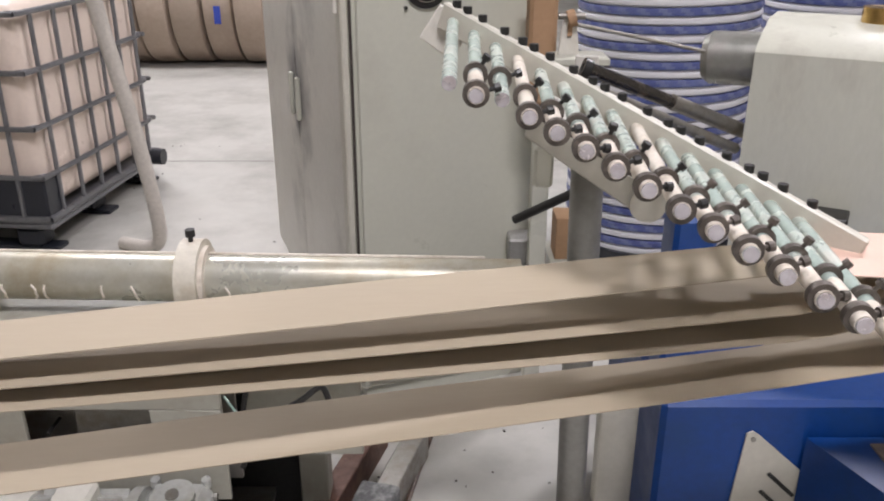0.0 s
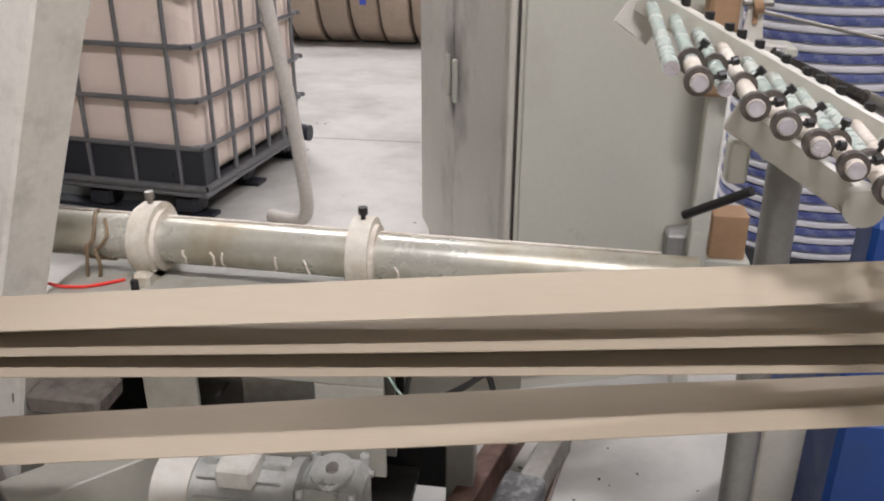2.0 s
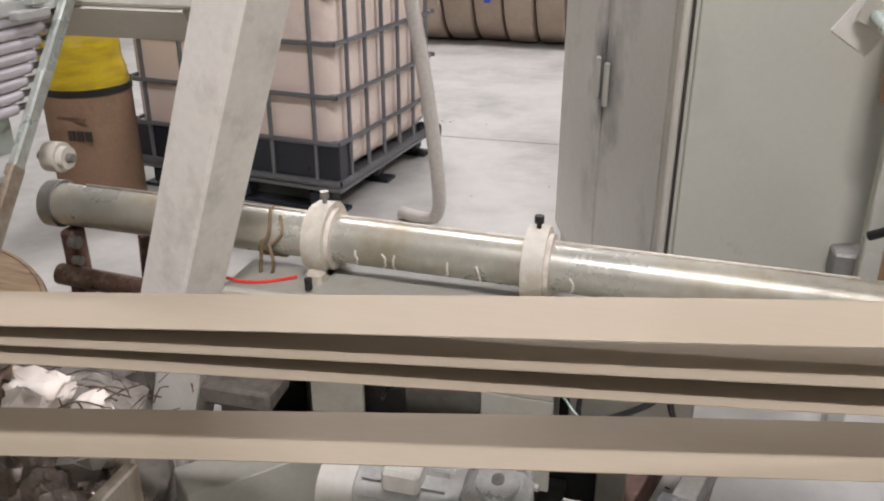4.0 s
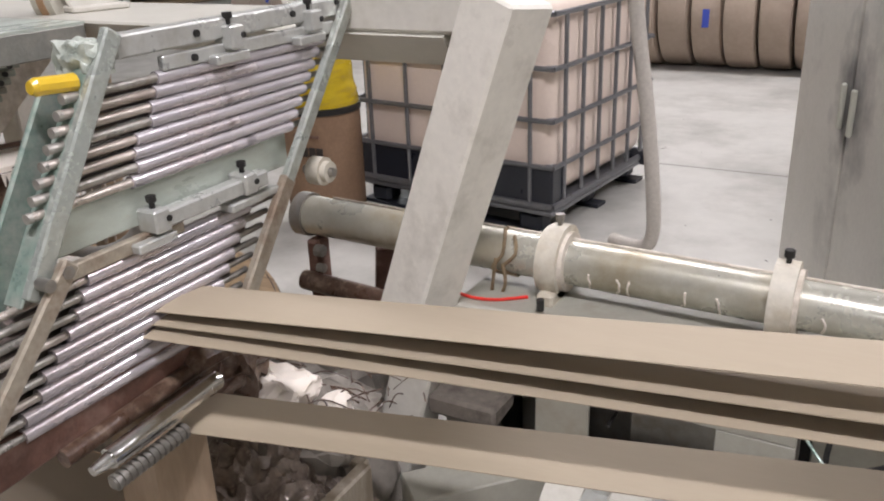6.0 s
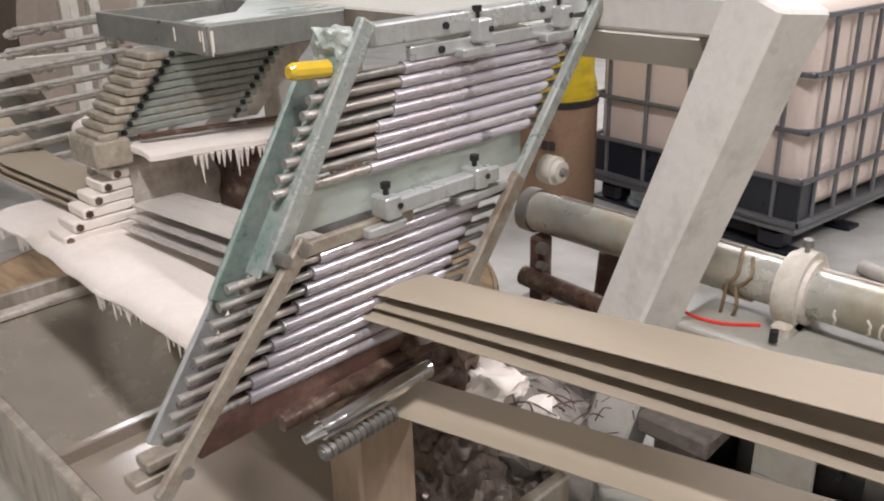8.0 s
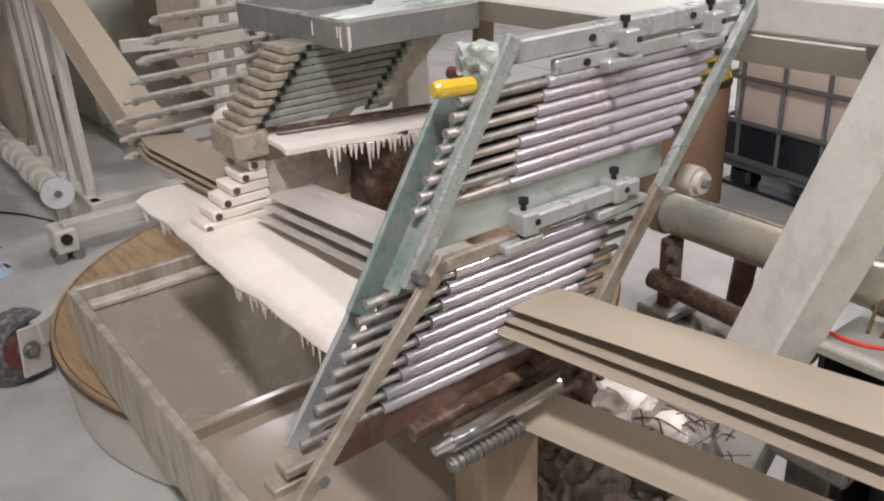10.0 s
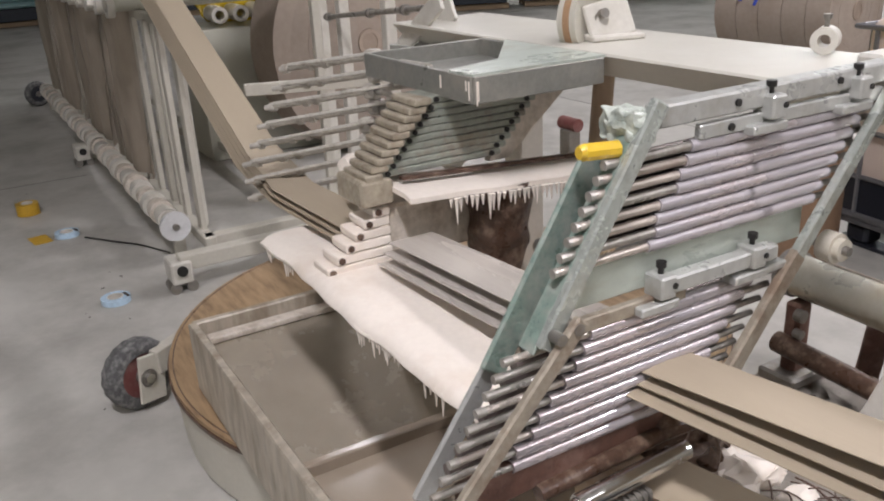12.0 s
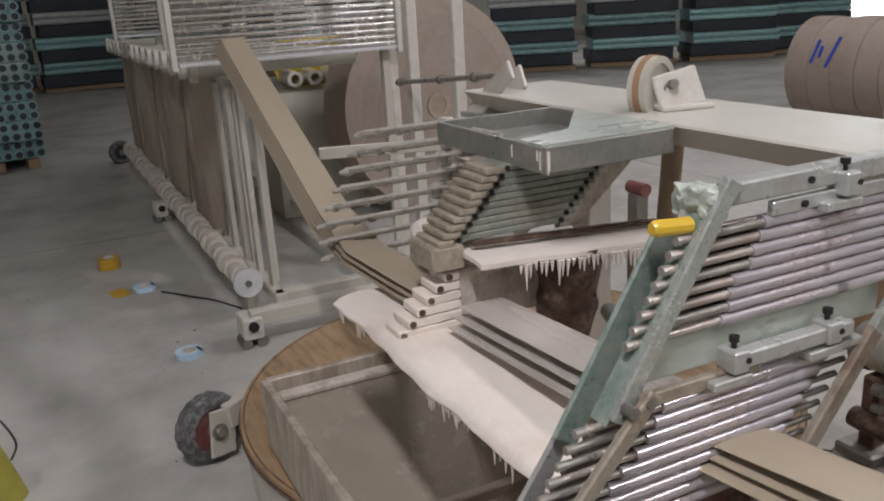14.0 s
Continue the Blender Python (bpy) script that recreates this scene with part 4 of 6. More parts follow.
M_BEAM = mat("smooth_cream_beam", (0.57, 0.55, 0.485), 0.45, dirt=(0.50, 0.48, 0.42), dirt_amt=0.25, dirt_scale=1.6, grain=0.03, bump=0.05)


def frame_post():
    t = thing("gantry", (-1.33, 1.45, 0), "white painted slanted box post carrying a wide cross beam", "gantry")
    part("slanted_post", add_beam(bm_new(), (-1.095, 1.46, 1.36), (-1.336, 1.465, 0.66), 0.115, 0.115, up=(-0.283, -0.954, 0.09), bevel=0.006), M_POST, t)
    part("lower_leg", add_beam(bm_new(), (-1.302, 1.46, 0.615), (-1.462, 1.46, 0.0), 0.098, 0.10, up=(0, 1, 0), bevel=0.006), M_WHITE, t)
    turn = Matrix(((0, 0, 1, -3.25), (1, 0, 0, 0), (0, 1, 0, 0), (0, 0, 0, 1)))
    part("cross_beam", add_prism(bm_new(), [(1.445, 1.284), (1.452, 1.289), (1.812, 1.289), (1.82, 1.284), (1.78, 1.228), (1.496, 1.226)], 2.03, turn), M_BEAM, t, "white folded-sheet cross beam")
    part("beam_end", add_box(bm_new(), (0.36, 0.16, 0.066), (-1.33, 1.525, 1.322), bevel=0.006), M_WHITE, t)
    part("far_leg", add_box(bm_new(), (0.10, 0.10, 0.974), (-2.93, 1.76, 0.741), bevel=0.006), M_WHITE, t)
    part("end_bracket", add_beam(bm_new(), (-3.26, 1.475, 1.195), (-2.97, 1.475, 1.375), 0.014, 0.065), M_WHITE, t)
    part("end_bracket", add_beam(bm_new(), (-3.30, 1.60, 1.22), (-3.10, 1.60, 1.335), 0.014, 0.085), M_WHITE, t)
    part("bracket_plate", add_beam(bm_new(), (-2.90, 1.50, 1.215), (-3.30, 1.50, 1.20), 0.10, 0.02), M_ALU, t)
    p = Vector((-1.80, 1.765, 1.318))
    ax = Vector((0.45, -0.85, 0.0)).normalized()
    e = part("collar_ring", add_ring(bm_new(), p - ax * 0.03, p + ax * 0.02, 0.029, 0.014, 32), M_WHITE, t, "white painted collar on the beam edge")
    sc = bm_new()
    add_cyl(sc, p + Vector((0, 0, 0.026)), p + Vector((0, 0, 0.048)), 0.0055, seg=12)
    add_cyl(sc, p + Vector((0, 0, 0.046)), p + Vector((0, 0, 0.056)), 0.010, seg=14)
    part("collar_screw", sc, M_DULL, e)


frame_post()


def guide_wheel():
    c = Vector((-2.40, 1.575, 1.345))
    t = thing("guide_pulley", c - Vector((0, 0, 0.05)), "cream rimmed guide pulley in a plastic-wrapped bracket on the beam", "pulley")
    ax = Vector((0.93, 0.36, 0.0)).normalized()
    part("rim", add_ring(bm_new(), c - ax * 0.026, c + ax * 0.026, 0.086, 0.066, 48), M_CREAM, t)
    part("tyre", add_ring(bm_new(), c - ax * 0.009, c + ax * 0.009, 0.089, 0.083, 48), M_CARD, t)
    part("hub", add_cyl(bm_new(), c - ax * 0.018, c + ax * 0.018, 0.067, seg=32), M_CREAM, t)
    yk = part("bracket", add_box(bm_new(), (0.016, 0.13, 0.105), c + Vector((0.055, 0.045, -0.005)), (12, -18, -16), bevel=0.006), M_WHITE, t, "cream bracket plate")
    part("bracket_bolt", add_cyl(bm_new(), c + Vector((0.055, 0.02, 0.012)), c + Vector((0.074, 0.016, 0.016)), 0.013, seg=10), M_DULL, yk)
    part("bracket_foot", add_box(bm_new(), (0.10, 0.15, 0.016), c + Vector((0.05, 0.06, -0.048)), (0, 0, -16), bevel=0.004), M_WHITE, yk)
    part("axle", add_cyl(bm_new(), c - ax * 0.06, c + ax * 0.05, 0.016), M_DULL, t)


guide_wheel()

# ---------------------------------------------------------------- roller rack
RX = -1.44
SPIN = []
def yl_up(z):
    return 0.887 - (1.33 - z) * 0.63
def yl_lo(z):
    return 0.745 - (1.07 - z) * 0.92
def yr(z):
    return 1.445 - (1.34 - z) * 0.80


M_CRUST = mat("glue_splashed_corner", (0.52, 0.56, 0.50), 0.45, 0.1, dirt=(0.20, 0.24, 0.205), dirt_amt=0.5, dirt_scale=55, grain=0.2, bump=0.5, bump_scale=90)


def roller_rack():
    t = thing("roller_rack", (RX, 1.0, 0.8), "slanted rack of glue-smeared steel rollers between two side bars", "roller rack")
    up = (1, 0, 0)
    # side bars
    lb = part("side_bar", add_beam(bm_new(), (RX + 0.015, yl_up(1.36), 1.36), (RX + 0.015, yl_up(1.045), 1.045), 0.028, 0.016, up=up), M_BARGREY, t)
    part("side_web", add_beam(bm_new(), (RX - 0.05, yl_up(1.29) - 0.010, 1.29), (RX - 0.05, yl_up(0.995) - 0.012, 0.995), 0.046, 0.010, up=up), M_GREEN, t, "green stained side plate")
    part("side_lip", add_beam(bm_new(), (RX - 0.005, yl_up(1.34) - 0.012, 1.34), (RX - 0.005, yl_up(1.04) - 0.012, 1.04), 0.005, 0.035, up=up), M_GREEN, t)
    part("side_bar", add_beam(bm_new(), (RX + 0.035, yl_lo(1.085), 1.085), (RX + 0.035, yl_lo(0.80), 0.80), 0.026, 0.014, up=up), M_DRYRUST, t, "rusty steel side bar")
    part("lower_web", add_beam(bm_new(), (RX - 0.064, yl_lo(1.02) - 0.008, 1.02), (RX - 0.064, yl_lo(0.815) + 0.032, 0.815), 0.034, 0.010, up=up), M_ALU, t)
    for z in (0.840, 0.818):
        part("foot_bar", add_box(bm_new(), (0.034, 0.07, 0.015), (RX, yl_lo(z) - 0.005, z), bevel=0.002), M_DRYRUST, t)
    part("side_bar", add_beam(bm_new(), (RX + 0.02, yr(1.365), 1.365), (RX + 0.02, yr(1.06), 1.06), 0.026, 0.016, up=up), M_BARGREY, t)
    part("side_bar", add_beam(bm_new(), (RX + 0.02, yr(1.065), 1.065), (RX + 0.02, yr(0.86), 0.86), 0.032, 0.016, up=up), M_DRYRUST, t, "rusty steel side bar")
    part("top_block", lump((RX - 0.02, 0.882, 1.326), (0.085, 0.052, 0.054), 0.006, 75, 4, 0.75), M_CRUST, t, "glue-crusted corner block")
    # rails
    part("top_rail", add_box(bm_new(), (0.035, 0.53, 0.032), (RX - 0.005, 1.175, 1.336), bevel=0.003), M_ALU, t)
    part("top_rail", add_box(bm_new(), (0.014, 0.42, 0.022), (RX + 0.005, 1.20, 1.302), bevel=0.002), M_ALU, t)
    part("mid_plate", add_box(bm_new(), (0.012, 0.50, 0.062), (RX - 0.012, 1.01, 1.108), bevel=0.002), M_GREENPALE, t)
    part("mid_rail", add_box(bm_new(), (0.026, 0.24, 0.026), (RX + 0.012, 1.05, 1.082), bevel=0.003), M_ALU, t)
    part("mid_strip", add_box(bm_new(), (0.014, 0.22, 0.022), (RX + 0.006, 0.87, 1.058), bevel=0.002), M_DRYRUST, t)
    for y, z in ((1.131, 1.322), (1.335, 1.322), (0.925, 1.085), (1.12, 1.085)):
        cl = part("clamp", add_box(bm_new(), (0.04, 0.03, 0.036), (RX + 0.012, y, z), bevel=0.003), M_ALU, t)
        part("clamp_foot", add_box(bm_new(), (0.03, 0.075, 0.014), (RX + 0.014, y - 0.012, z - 0.03), bevel=0.002), M_ALU, cl)
        bt = bm_new()
        add_cyl(bt, (RX + 0.012, y, z - 0.02), (RX + 0.012, y, z + 0.034), 0.0045, seg=10)
        add_cyl(bt, (RX + 0.012, y, z + 0.028), (RX + 0.012, y, z + 0.037), 0.008, seg=12)
        part("clamp_bolt", bt, M_BLACK, cl)
        part("clamp_pin", add_cyl(bm_new(), (RX + 0.010, y + 0.010, z + 0.002), (RX + 0.0345, y + 0.010, z + 0.002), 0.0048, seg=12), M_BLACK, cl)
    for y, z in ((0.895, 1.328), (1.06, 1.336), (1.29, 1.338), (1.05, 1.302), (1.42, 1.345)):
        part("cap_screw", add_cyl(bm_new(), (RX + 0.010, y, z), (RX + 0.0165, y, z), 0.0056, seg=14), M_BLACK, t)
    for y, z in ((0.748, 1.075), (0.718, 1.068), (0.535, 0.825)):
        part("joint_bolt", add_cyl(bm_new(), (RX + 0.0, y, z), (RX + 0.044, y, z), 0.009, seg=14), M_DULL, t)
    # upper rollers
    random.seed(7)
    for i in range(8):
        z = 1.283 - 0.0195 * i
        ya, yb = yl_up(z), yr(z)
        rod = part("roller_rod", add_cyl(bm_new(), (RX, ya - 0.036, z), (RX, ya + 0.15, z), 0.0068, seg=12), M_RODCOAT if i % 3 else M_RODS, t)
        part("roller_rod", add_cyl(bm_new(), (RX, yb - 0.05, z), (RX, yb + 0.01, z), 0.0055, seg=12), M_DULL, t)
        if i < 7:
            zb = z - 0.010
            part("back_roller", add_cyl(bm_new(), (RX - 0.032, yl_up(zb) + 0.01, zb), (RX - 0.032, yr(zb) - 0.01, zb), 0.0095, seg=12), M_BACKROLL, t)
        part("rod_tip", add_cyl(bm_new(), (RX, ya - 0.0375, z), (RX, ya - 0.030, z), 0.0074, seg=10), M_RODS, rod)
        s0, s1 = ya + 0.125 + random.uniform(-0.01, 0.012), yb - 0.022
        roller(t, z, s0, s1, 0.0098, 20 if i % 2 else -20)
    # lower rollers
    for i in range(9):
        z = 1.037 - 0.0215 * i
        ya, yb = yl_lo(z), yr(z)
        rod = part("roller_rod", add_cyl(bm_new(), (RX, ya - 0.055 + 0.0045 * i, z), (RX, ya + 0.16, z), 0.0058, seg=12), M_RODS if i % 3 else M_RODCOAT, t)
        part("roller_rod", add_cyl(bm_new(), (RX, yb - 0.10, z), (RX, yb - 0.005, z), 0.0055, seg=12), M_DULL, t)
        if i < 8:
            zb = z - 0.011
            part("back_roller", add_cyl(bm_new(), (RX - 0.032, yl_lo(zb) + 0.005, zb), (RX - 0.032, yr(zb) - 0.01, zb), 0.0100, seg=12), M_BACKROLL, t)
        part("rod_tip", add_cyl(bm_new(), (RX, ya - 0.066 + 0.0045 * i, z), (RX, ya - 0.050 + 0.0045 * i, z), 0.0068, seg=12), M_RODS, rod)
        s0, s1 = ya + 0.095 + random.uniform(-0.012, 0.02), yb - 0.07
        roller(t, z, s0, s1, 0.0105, 60)
    part("upper_bracket", add_box(bm_new(), (0.02, 0.07, 0.013), (RX + 0.01, 1.165, 1.052), bevel=0.002), M_ALU, t)
    # rusty bottom channel
    part("bottom_channel", roughen(add_box(bm_new(), (0.02, 0.46, 0.062), (RX - 0.005, 0.80, 0.848), (3, 0, 0), bevel=0.004), 0.001, 30), M_RUST, t, "rust-red steel channel")
    # shafts under the channel
    part("guide_shaft", add_cyl(bm_new(), (RX + 0.045, 0.745, 0.788), (RX + 0.045, 0.965, 0.800), 0.0165, seg=24), M_CHROME, t, "bright steel guide shaft")
    part("shaft_nose", add_cyl(bm_new(), (RX + 0.045, 0.715, 0.786), (RX + 0.045, 0.745, 0.788), 0.008, 0.012, seg=16), M_CHROME, t)
    part("dark_shaft", add_cyl(bm_new(), (RX + 0.01, 0.70, 0.806), (RX + 0.01, 0.96, 0.818), 0.014, seg=16), M_GLUEDARK, t)
    bm = bm_new()
    add_cyl(bm, (RX + 0.055, 0.735, 0.754), (RX + 0.055, 0.88, 0.760), 0.009, seg=14)
    for k in range(13):
        y = 0.738 + 0.011 * k
        add_ring(bm, (RX + 0.055, y, 0.7545 + 0.0004 * k), (RX + 0.055, y + 0.006, 0.755 + 0.0004 * k), 0.0135, 0.008, 14)
    part("threaded_rod", bm, M_DULL, t)
    part("side_knob", add_ring(bm_new(), (RX - 0.01, 1.335, 1.045), (RX + 0.018, 1.335, 1.045), 0.027, 0.012, 28), M_RING, t, "cream ring knob")
    part("knob_collar", add_ring(bm_new(), (RX + 0.018, 1.335, 1.045), (RX + 0.030, 1.335, 1.045), 0.020, 0.009, 24), M_RING, t)
    part("knob_shaft", add_cyl(bm_new(), (RX - 0.03, 1.335, 1.045), (RX + 0.040, 1.335, 1.045), 0.008, seg=16), M_DULL, t)
    part("glue_clot", roughen(add_box(bm_new(), (0.06, 0.09, 0.05), (RX + 0.0, 0.985, 0.825), bevel=0.02), 0.012, 40), M_GLUEDARK, t)


def roller(t, z, y0, y1, r, deg):
    """A sleeve that turns on its rod; its mesh lies round its own axis."""
    bm = bm_new()
    L = y1 - y0
    add_cyl(bm, (0, -L / 2, 0), (0, L / 2, 0), r, seg=18)
    random.seed(int(z * 1000))
    for k in range(3):
        u = random.uniform(-L / 2 + 0.02, L / 2 - 0.04)
        add_ring(bm, (0, u, 0), (0, u + random.uniform(0.008, 0.03), 0), r + 0.0006, r - 0.001, 18)
    me = as_mesh("roller_sleeve", bm, M_SLEEVE)
    ob = share("roller_sleeve", me, t, pose(RX, (y0 + y1) / 2, z))
    SPIN.append((ob, (RX, (y0 + y1) / 2, z), deg))


M_BACKROLL = mat("brown_glued_roller", (0.15, 0.12, 0.11), 0.4, 0.4, dirt=(0.30, 0.24, 0.21), dirt_amt=0.4, dirt_scale=20, bump=0.2)
M_BARGREY = mat("grey_green_smeared_bar", (0.47, 0.505, 0.465), 0.3, 0.45, dirt=(0.23, 0.20, 0.155), dirt_amt=0.42, dirt_scale=18, grain=0.15, bump=0.35, bump_scale=60)
M_RODCOAT = mat("glue_coated_rod", (0.50, 0.45, 0.40), 0.3, 0.4, dirt=(0.26, 0.20, 0.165), dirt_amt=0.45, dirt_scale=25, grain=0.2, bump=0.2, stretch=(1, 0.3, 1))
M_RODS = mat("dusty_steel_rods", (0.40, 0.38, 0.345), 0.36, 0.5, dirt=(0.20, 0.17, 0.135), dirt_amt=0.5, dirt_scale=24, grain=0.12, bump=0.25)
M_DRYRUST = mat("glue_and_rust_bar", (0.36, 0.315, 0.25), 0.5, 0.3, dirt=(0.17, 0.10, 0.06), dirt_amt=0.45, dirt_scale=16, grain=0.2, bump=0.4)
M_GREENPALE = mat("pale_green_glue_plate", (0.50, 0.55, 0.49), 0.35, 0.2, dirt=(0.35, 0.31, 0.24), dirt_amt=0.4, dirt_scale=9, grain=0.1, bump=0.2, stretch=(1, 0.4, 1))
roller_rack()
sd = thing("screwdriver", (-1.45, 0.83, 1.29), "screwdriver with a clear yellow handle stuck in the rack", "screwdriver")
bm = bm_new()
add_cyl(bm, (-1.452, 0.795, 1.303), (-1.446, 0.850, 1.300), 0.0125, seg=10)
add_cyl(bm, (-1.4525, 0.788, 1.3033), (-1.452, 0.795, 1.303), 0.009, 0.0125, seg=10)
part("handle", bm, M_HANDLE, sd)
part("blade", add_cyl(bm_new(), (-1.446, 0.850, 1.300), (-1.44, 0.90, 1.298), 0.004, seg=8), M_CHROME, sd)

# what lies below the rack and the strips
M_TANPOST = mat("tan_glued_board", (0.40, 0.30, 0.21), 0.5, dirt=(0.24, 0.15, 0.09), dirt_amt=0.4, dirt_scale=8, grain=0.12, bump=0.2, stretch=(1, 1, 0.3))
solid("support_post", add_box(bm_new(), (0.088, 0.125, 0.74), (-1.475, 0.90, 0.37), bevel=0.006), M_TANPOST, "tan glue-streaked post under the roller rack", "post")
random.seed(21)
bm = bm_new()
bmesh.ops.create_icosphere(bm, subdivisions=6, radius=1, matrix=Matrix.Translation((-1.475, 1.11, 0.30)) @ Matrix.Diagonal((0.24, 0.17, 0.26, 1)))
for v in bm.verts:
    d = noise.noise(v.co * 9) * 0.05 - abs(noise.noise(v.co * 24)) * 0.05 - abs(noise.noise(v.co * 50 + Vector((3, 1, 2)))) * 0.020 - abs(noise.noise(v.co * 105)) * 0.008 + 0.015
    v.co += (v.co - Vector((-1.475, 1.11, 0.30))).normalized() * d
    v.co.z = max(v.co.z, 0.0)
solid("film_waste", bm, M_FOIL, "heap of crumpled shiny glue-soaked film on the floor", "waste heap", smooth=38)
# dusty block; the shade it lies in is put into its dark base colour
M_BLOCK = mat("shaded_dusty_block", (0.14, 0.12, 0.10), 0.85, dirt=(0.055, 0.045, 0.04), dirt_amt=0.45, dirt_scale=18, grain=0.2, bump=0.4)
solid("scrap_block", roughen(add_box(bm_new(), (0.16, 0.10, 0.046), (-1.195, 1.468, 0.528), (0, 0, 0), bevel=0.008), 0.004, 30), M_BLOCK, "dusty scrap-strewn block on a steel stand", "block")
solid("block_stand", add_box(bm_new(), (0.09, 0.06, 0.506), (-1.20, 1.475, 0.253), bevel=0.004), M_DULL, "dark steel stand under the scrap block", "stand")
solid("floor_channel", add_beam(bm_new(), (-0.98, 1.52, 0.22), (-1.23, 1.256, 0.22), 0.10, 0.44), M_BED, "grey-green steel floor channel beside the gear motor", "channel")
solid("glue_lump", lump((-1.455, 1.16, 0.655), (0.17, 0.14, 0.06), 0.024, 26), M_GLUE, "lump of white dried glue on the waste heap", "glue lump")
solid("glue_lump", lump((-1.338, 1.19, 0.625), (0.06, 0.08, 0.06), 0.010, 30), M_GLUE, "small lump of white dried glue on the waste heap", "glue lump")
solid("glue_crust", lump((-1.56, 1.06, 0.735), (0.26, 0.24, 0.16), 0.030, 20, 4), M_GLUEDARK, "dark brown crust of dried glue under the roller rack", "glue crust")
solid("glue_waste", lump((-1.56, 1.26, 0.30), (0.55, 0.36, 0.66), 0.045, 11, 5), M_CONCRETE, "grey-brown column of old dried glue waste", "glue waste")
solid("lower_pipe", add_cyl(bm_new(), (-1.72, 1.60, 0.66), (-1.30, 1.60, 0.64), 0.025, seg=18), M_GLUEDARK, "brown dirty steel pipe under the tube's end", "pipe")
solid("rusty_brace", add_beam(bm_new(), (-1.62, 1.78, 0.40), (-1.54, 1.70, 0.74), 0.05, 0.02), M_RUST, "rust-brown flat brace beside the tube's end", "brace")
solid("glue_clump", lump((-1.66, 1.66, 0.38), (0.34, 0.26, 0.40), 0.03, 14, 4), M_CONCRETE, "dirty brown heap of glue waste under the tube's end", "glue waste")

random.seed(77)
bm = bm_new()
for k in range(110):
    p = Vector((random.uniform(-1.72, -1.22), random.uniform(1.10, 1.42), 0.0))
    p.z = 0.60 + 0.05 * random.random() - 0.5 * max(0, abs(p.x + 1.5) - 0.2)
    a = random.uniform(0, 6.28)
    L = random.uniform(0.03, 0.09)
    d = Vector((math.cos(a) * L, math.sin(a) * L, random.uniform(-0.02, 0.03)))
    add_tube(bm, [p - d / 2, p + Vector((0, 0, random.uniform(0, 0.02))), p + d / 2], random.uniform(0.0008, 0.002), 5, 3)
solid("dried_glue_straws", bm, M_GLUEDARK, "tangle of dried brown glue strands on the waste", "glue waste", kind="stuff")
bm = bm_new()
for k in range(90):
    near = k % 3
    x, y = (random.uniform(-0.35, 0.25), random.uniform(1.5, 2.3)) if near == 0 else ((random.uniform(-2.2, 0.2), random.uniform(2.2, 6.5)) if near == 1 else (random.uniform(-7, -3.4), random.uniform(-1.5, 0.8)))
    s = random.uniform(0.002, 0.007)
    add_box(bm, (s * random.uniform(1, 3), s, 0.002), (x, y, 0.0012), (0, 0, random.uniform(0, 180)), bevel=0)
solid("floor_scraps", bm, M_INK, "small dark scraps scattered on the concrete floor", "floor scraps", kind="stuff")

# ---------------------------------------------------------------- yellow bag on a carton behind the tank
yb = thing("carton_drum", (-3.07, 3.47, 0), "brown carton drum with a black rim and a yellow plastic bag", "drum")
part("carton", add_cyl(bm_new(), (-3.07, 3.47, 0), (-3.07, 3.47, 0.60), 0.20, seg=32), mat("brown_carton", (0.25, 0.155, 0.095), 0.8, dirt=(0.19, 0.115, 0.07), dirt_amt=0.4, bump=0.1), yb)
part("rim", add_ring(bm_new(), (-3.07, 3.47, 0.595), (-3.07, 3.47, 0.625), 0.206, 0.19, 32), M_BLACK, yb)
bm = bm_new()
add_cyl(bm, (-3.07, 3.47, 0.61), (-3.07, 3.47, 0.92), 0.195, 0.17, seg=48)
bmesh.ops.subdivide_edges(bm, edges=[e for e in bm.edges if abs(e.verts[0].co.z - e.verts[1].co.z) > 0.1], cuts=10)
for v in bm.verts:
    v.co += Vector((v.co.x + 3.07, v.co.y - 3.47, 0)).normalized() * 0.02 * noise.noise(Vector((v.co.x * 3, v.co.y * 3, v.co.z * 40)))
part("bag", bm, M_YELLOW, yb, "creased yellow plastic bag", 60)
for k in range(3):
    part("print_bar", add_box(bm_new(), (0.035, 0.008, 0.045), (-3.035 + 0.042 * k, 3.273 + 0.004 * k, 0.42), bevel=0), M_INK, yb)
part("print_bar", add_box(bm_new(), (0.15, 0.008, 0.012), (-3.02, 3.273, 0.50), bevel=0), M_RUST, yb)

# ---------------------------------------------------------------- far paper reels lying in a row
for k in range(16):
    x = -4.6 + 0.30 * k
    rl = thing("paper_reel", (x, 8.65, 0), "large brown paper reel standing on edge by the far wall", "paper reel", "far reels")
    bm = bm_new()
    c = Vector((x, 8.65 + 0.03 * (k % 3), 0.62))
    add_cyl(bm, c - Vector((0.135, 0, 0)), c + Vector((0.135, 0, 0)), 0.62, seg=48)
    es = [e for e in bm.edges if len(e.link_faces) == 2 and e.calc_face_angle(0) > 1]
    bmesh.ops.bevel(bm, geom=es, offset=0.03, segments=2, affect="EDGES", profile=0.5)
    part("roll", bm, M_REEL, rl)
    part("core", add_ring(bm_new(), c - Vector((0.14, 0, 0)), c + Vector((0.14, 0, 0)), 0.07, 0.05, 20), M_CARD, rl)
    if k == 8:
        part("mark", add_box(bm_new(), (0.06, 0.01, 0.16), (x + 0.02, 8.03, 0.52), bevel=0), M_BLUEINK, rl)

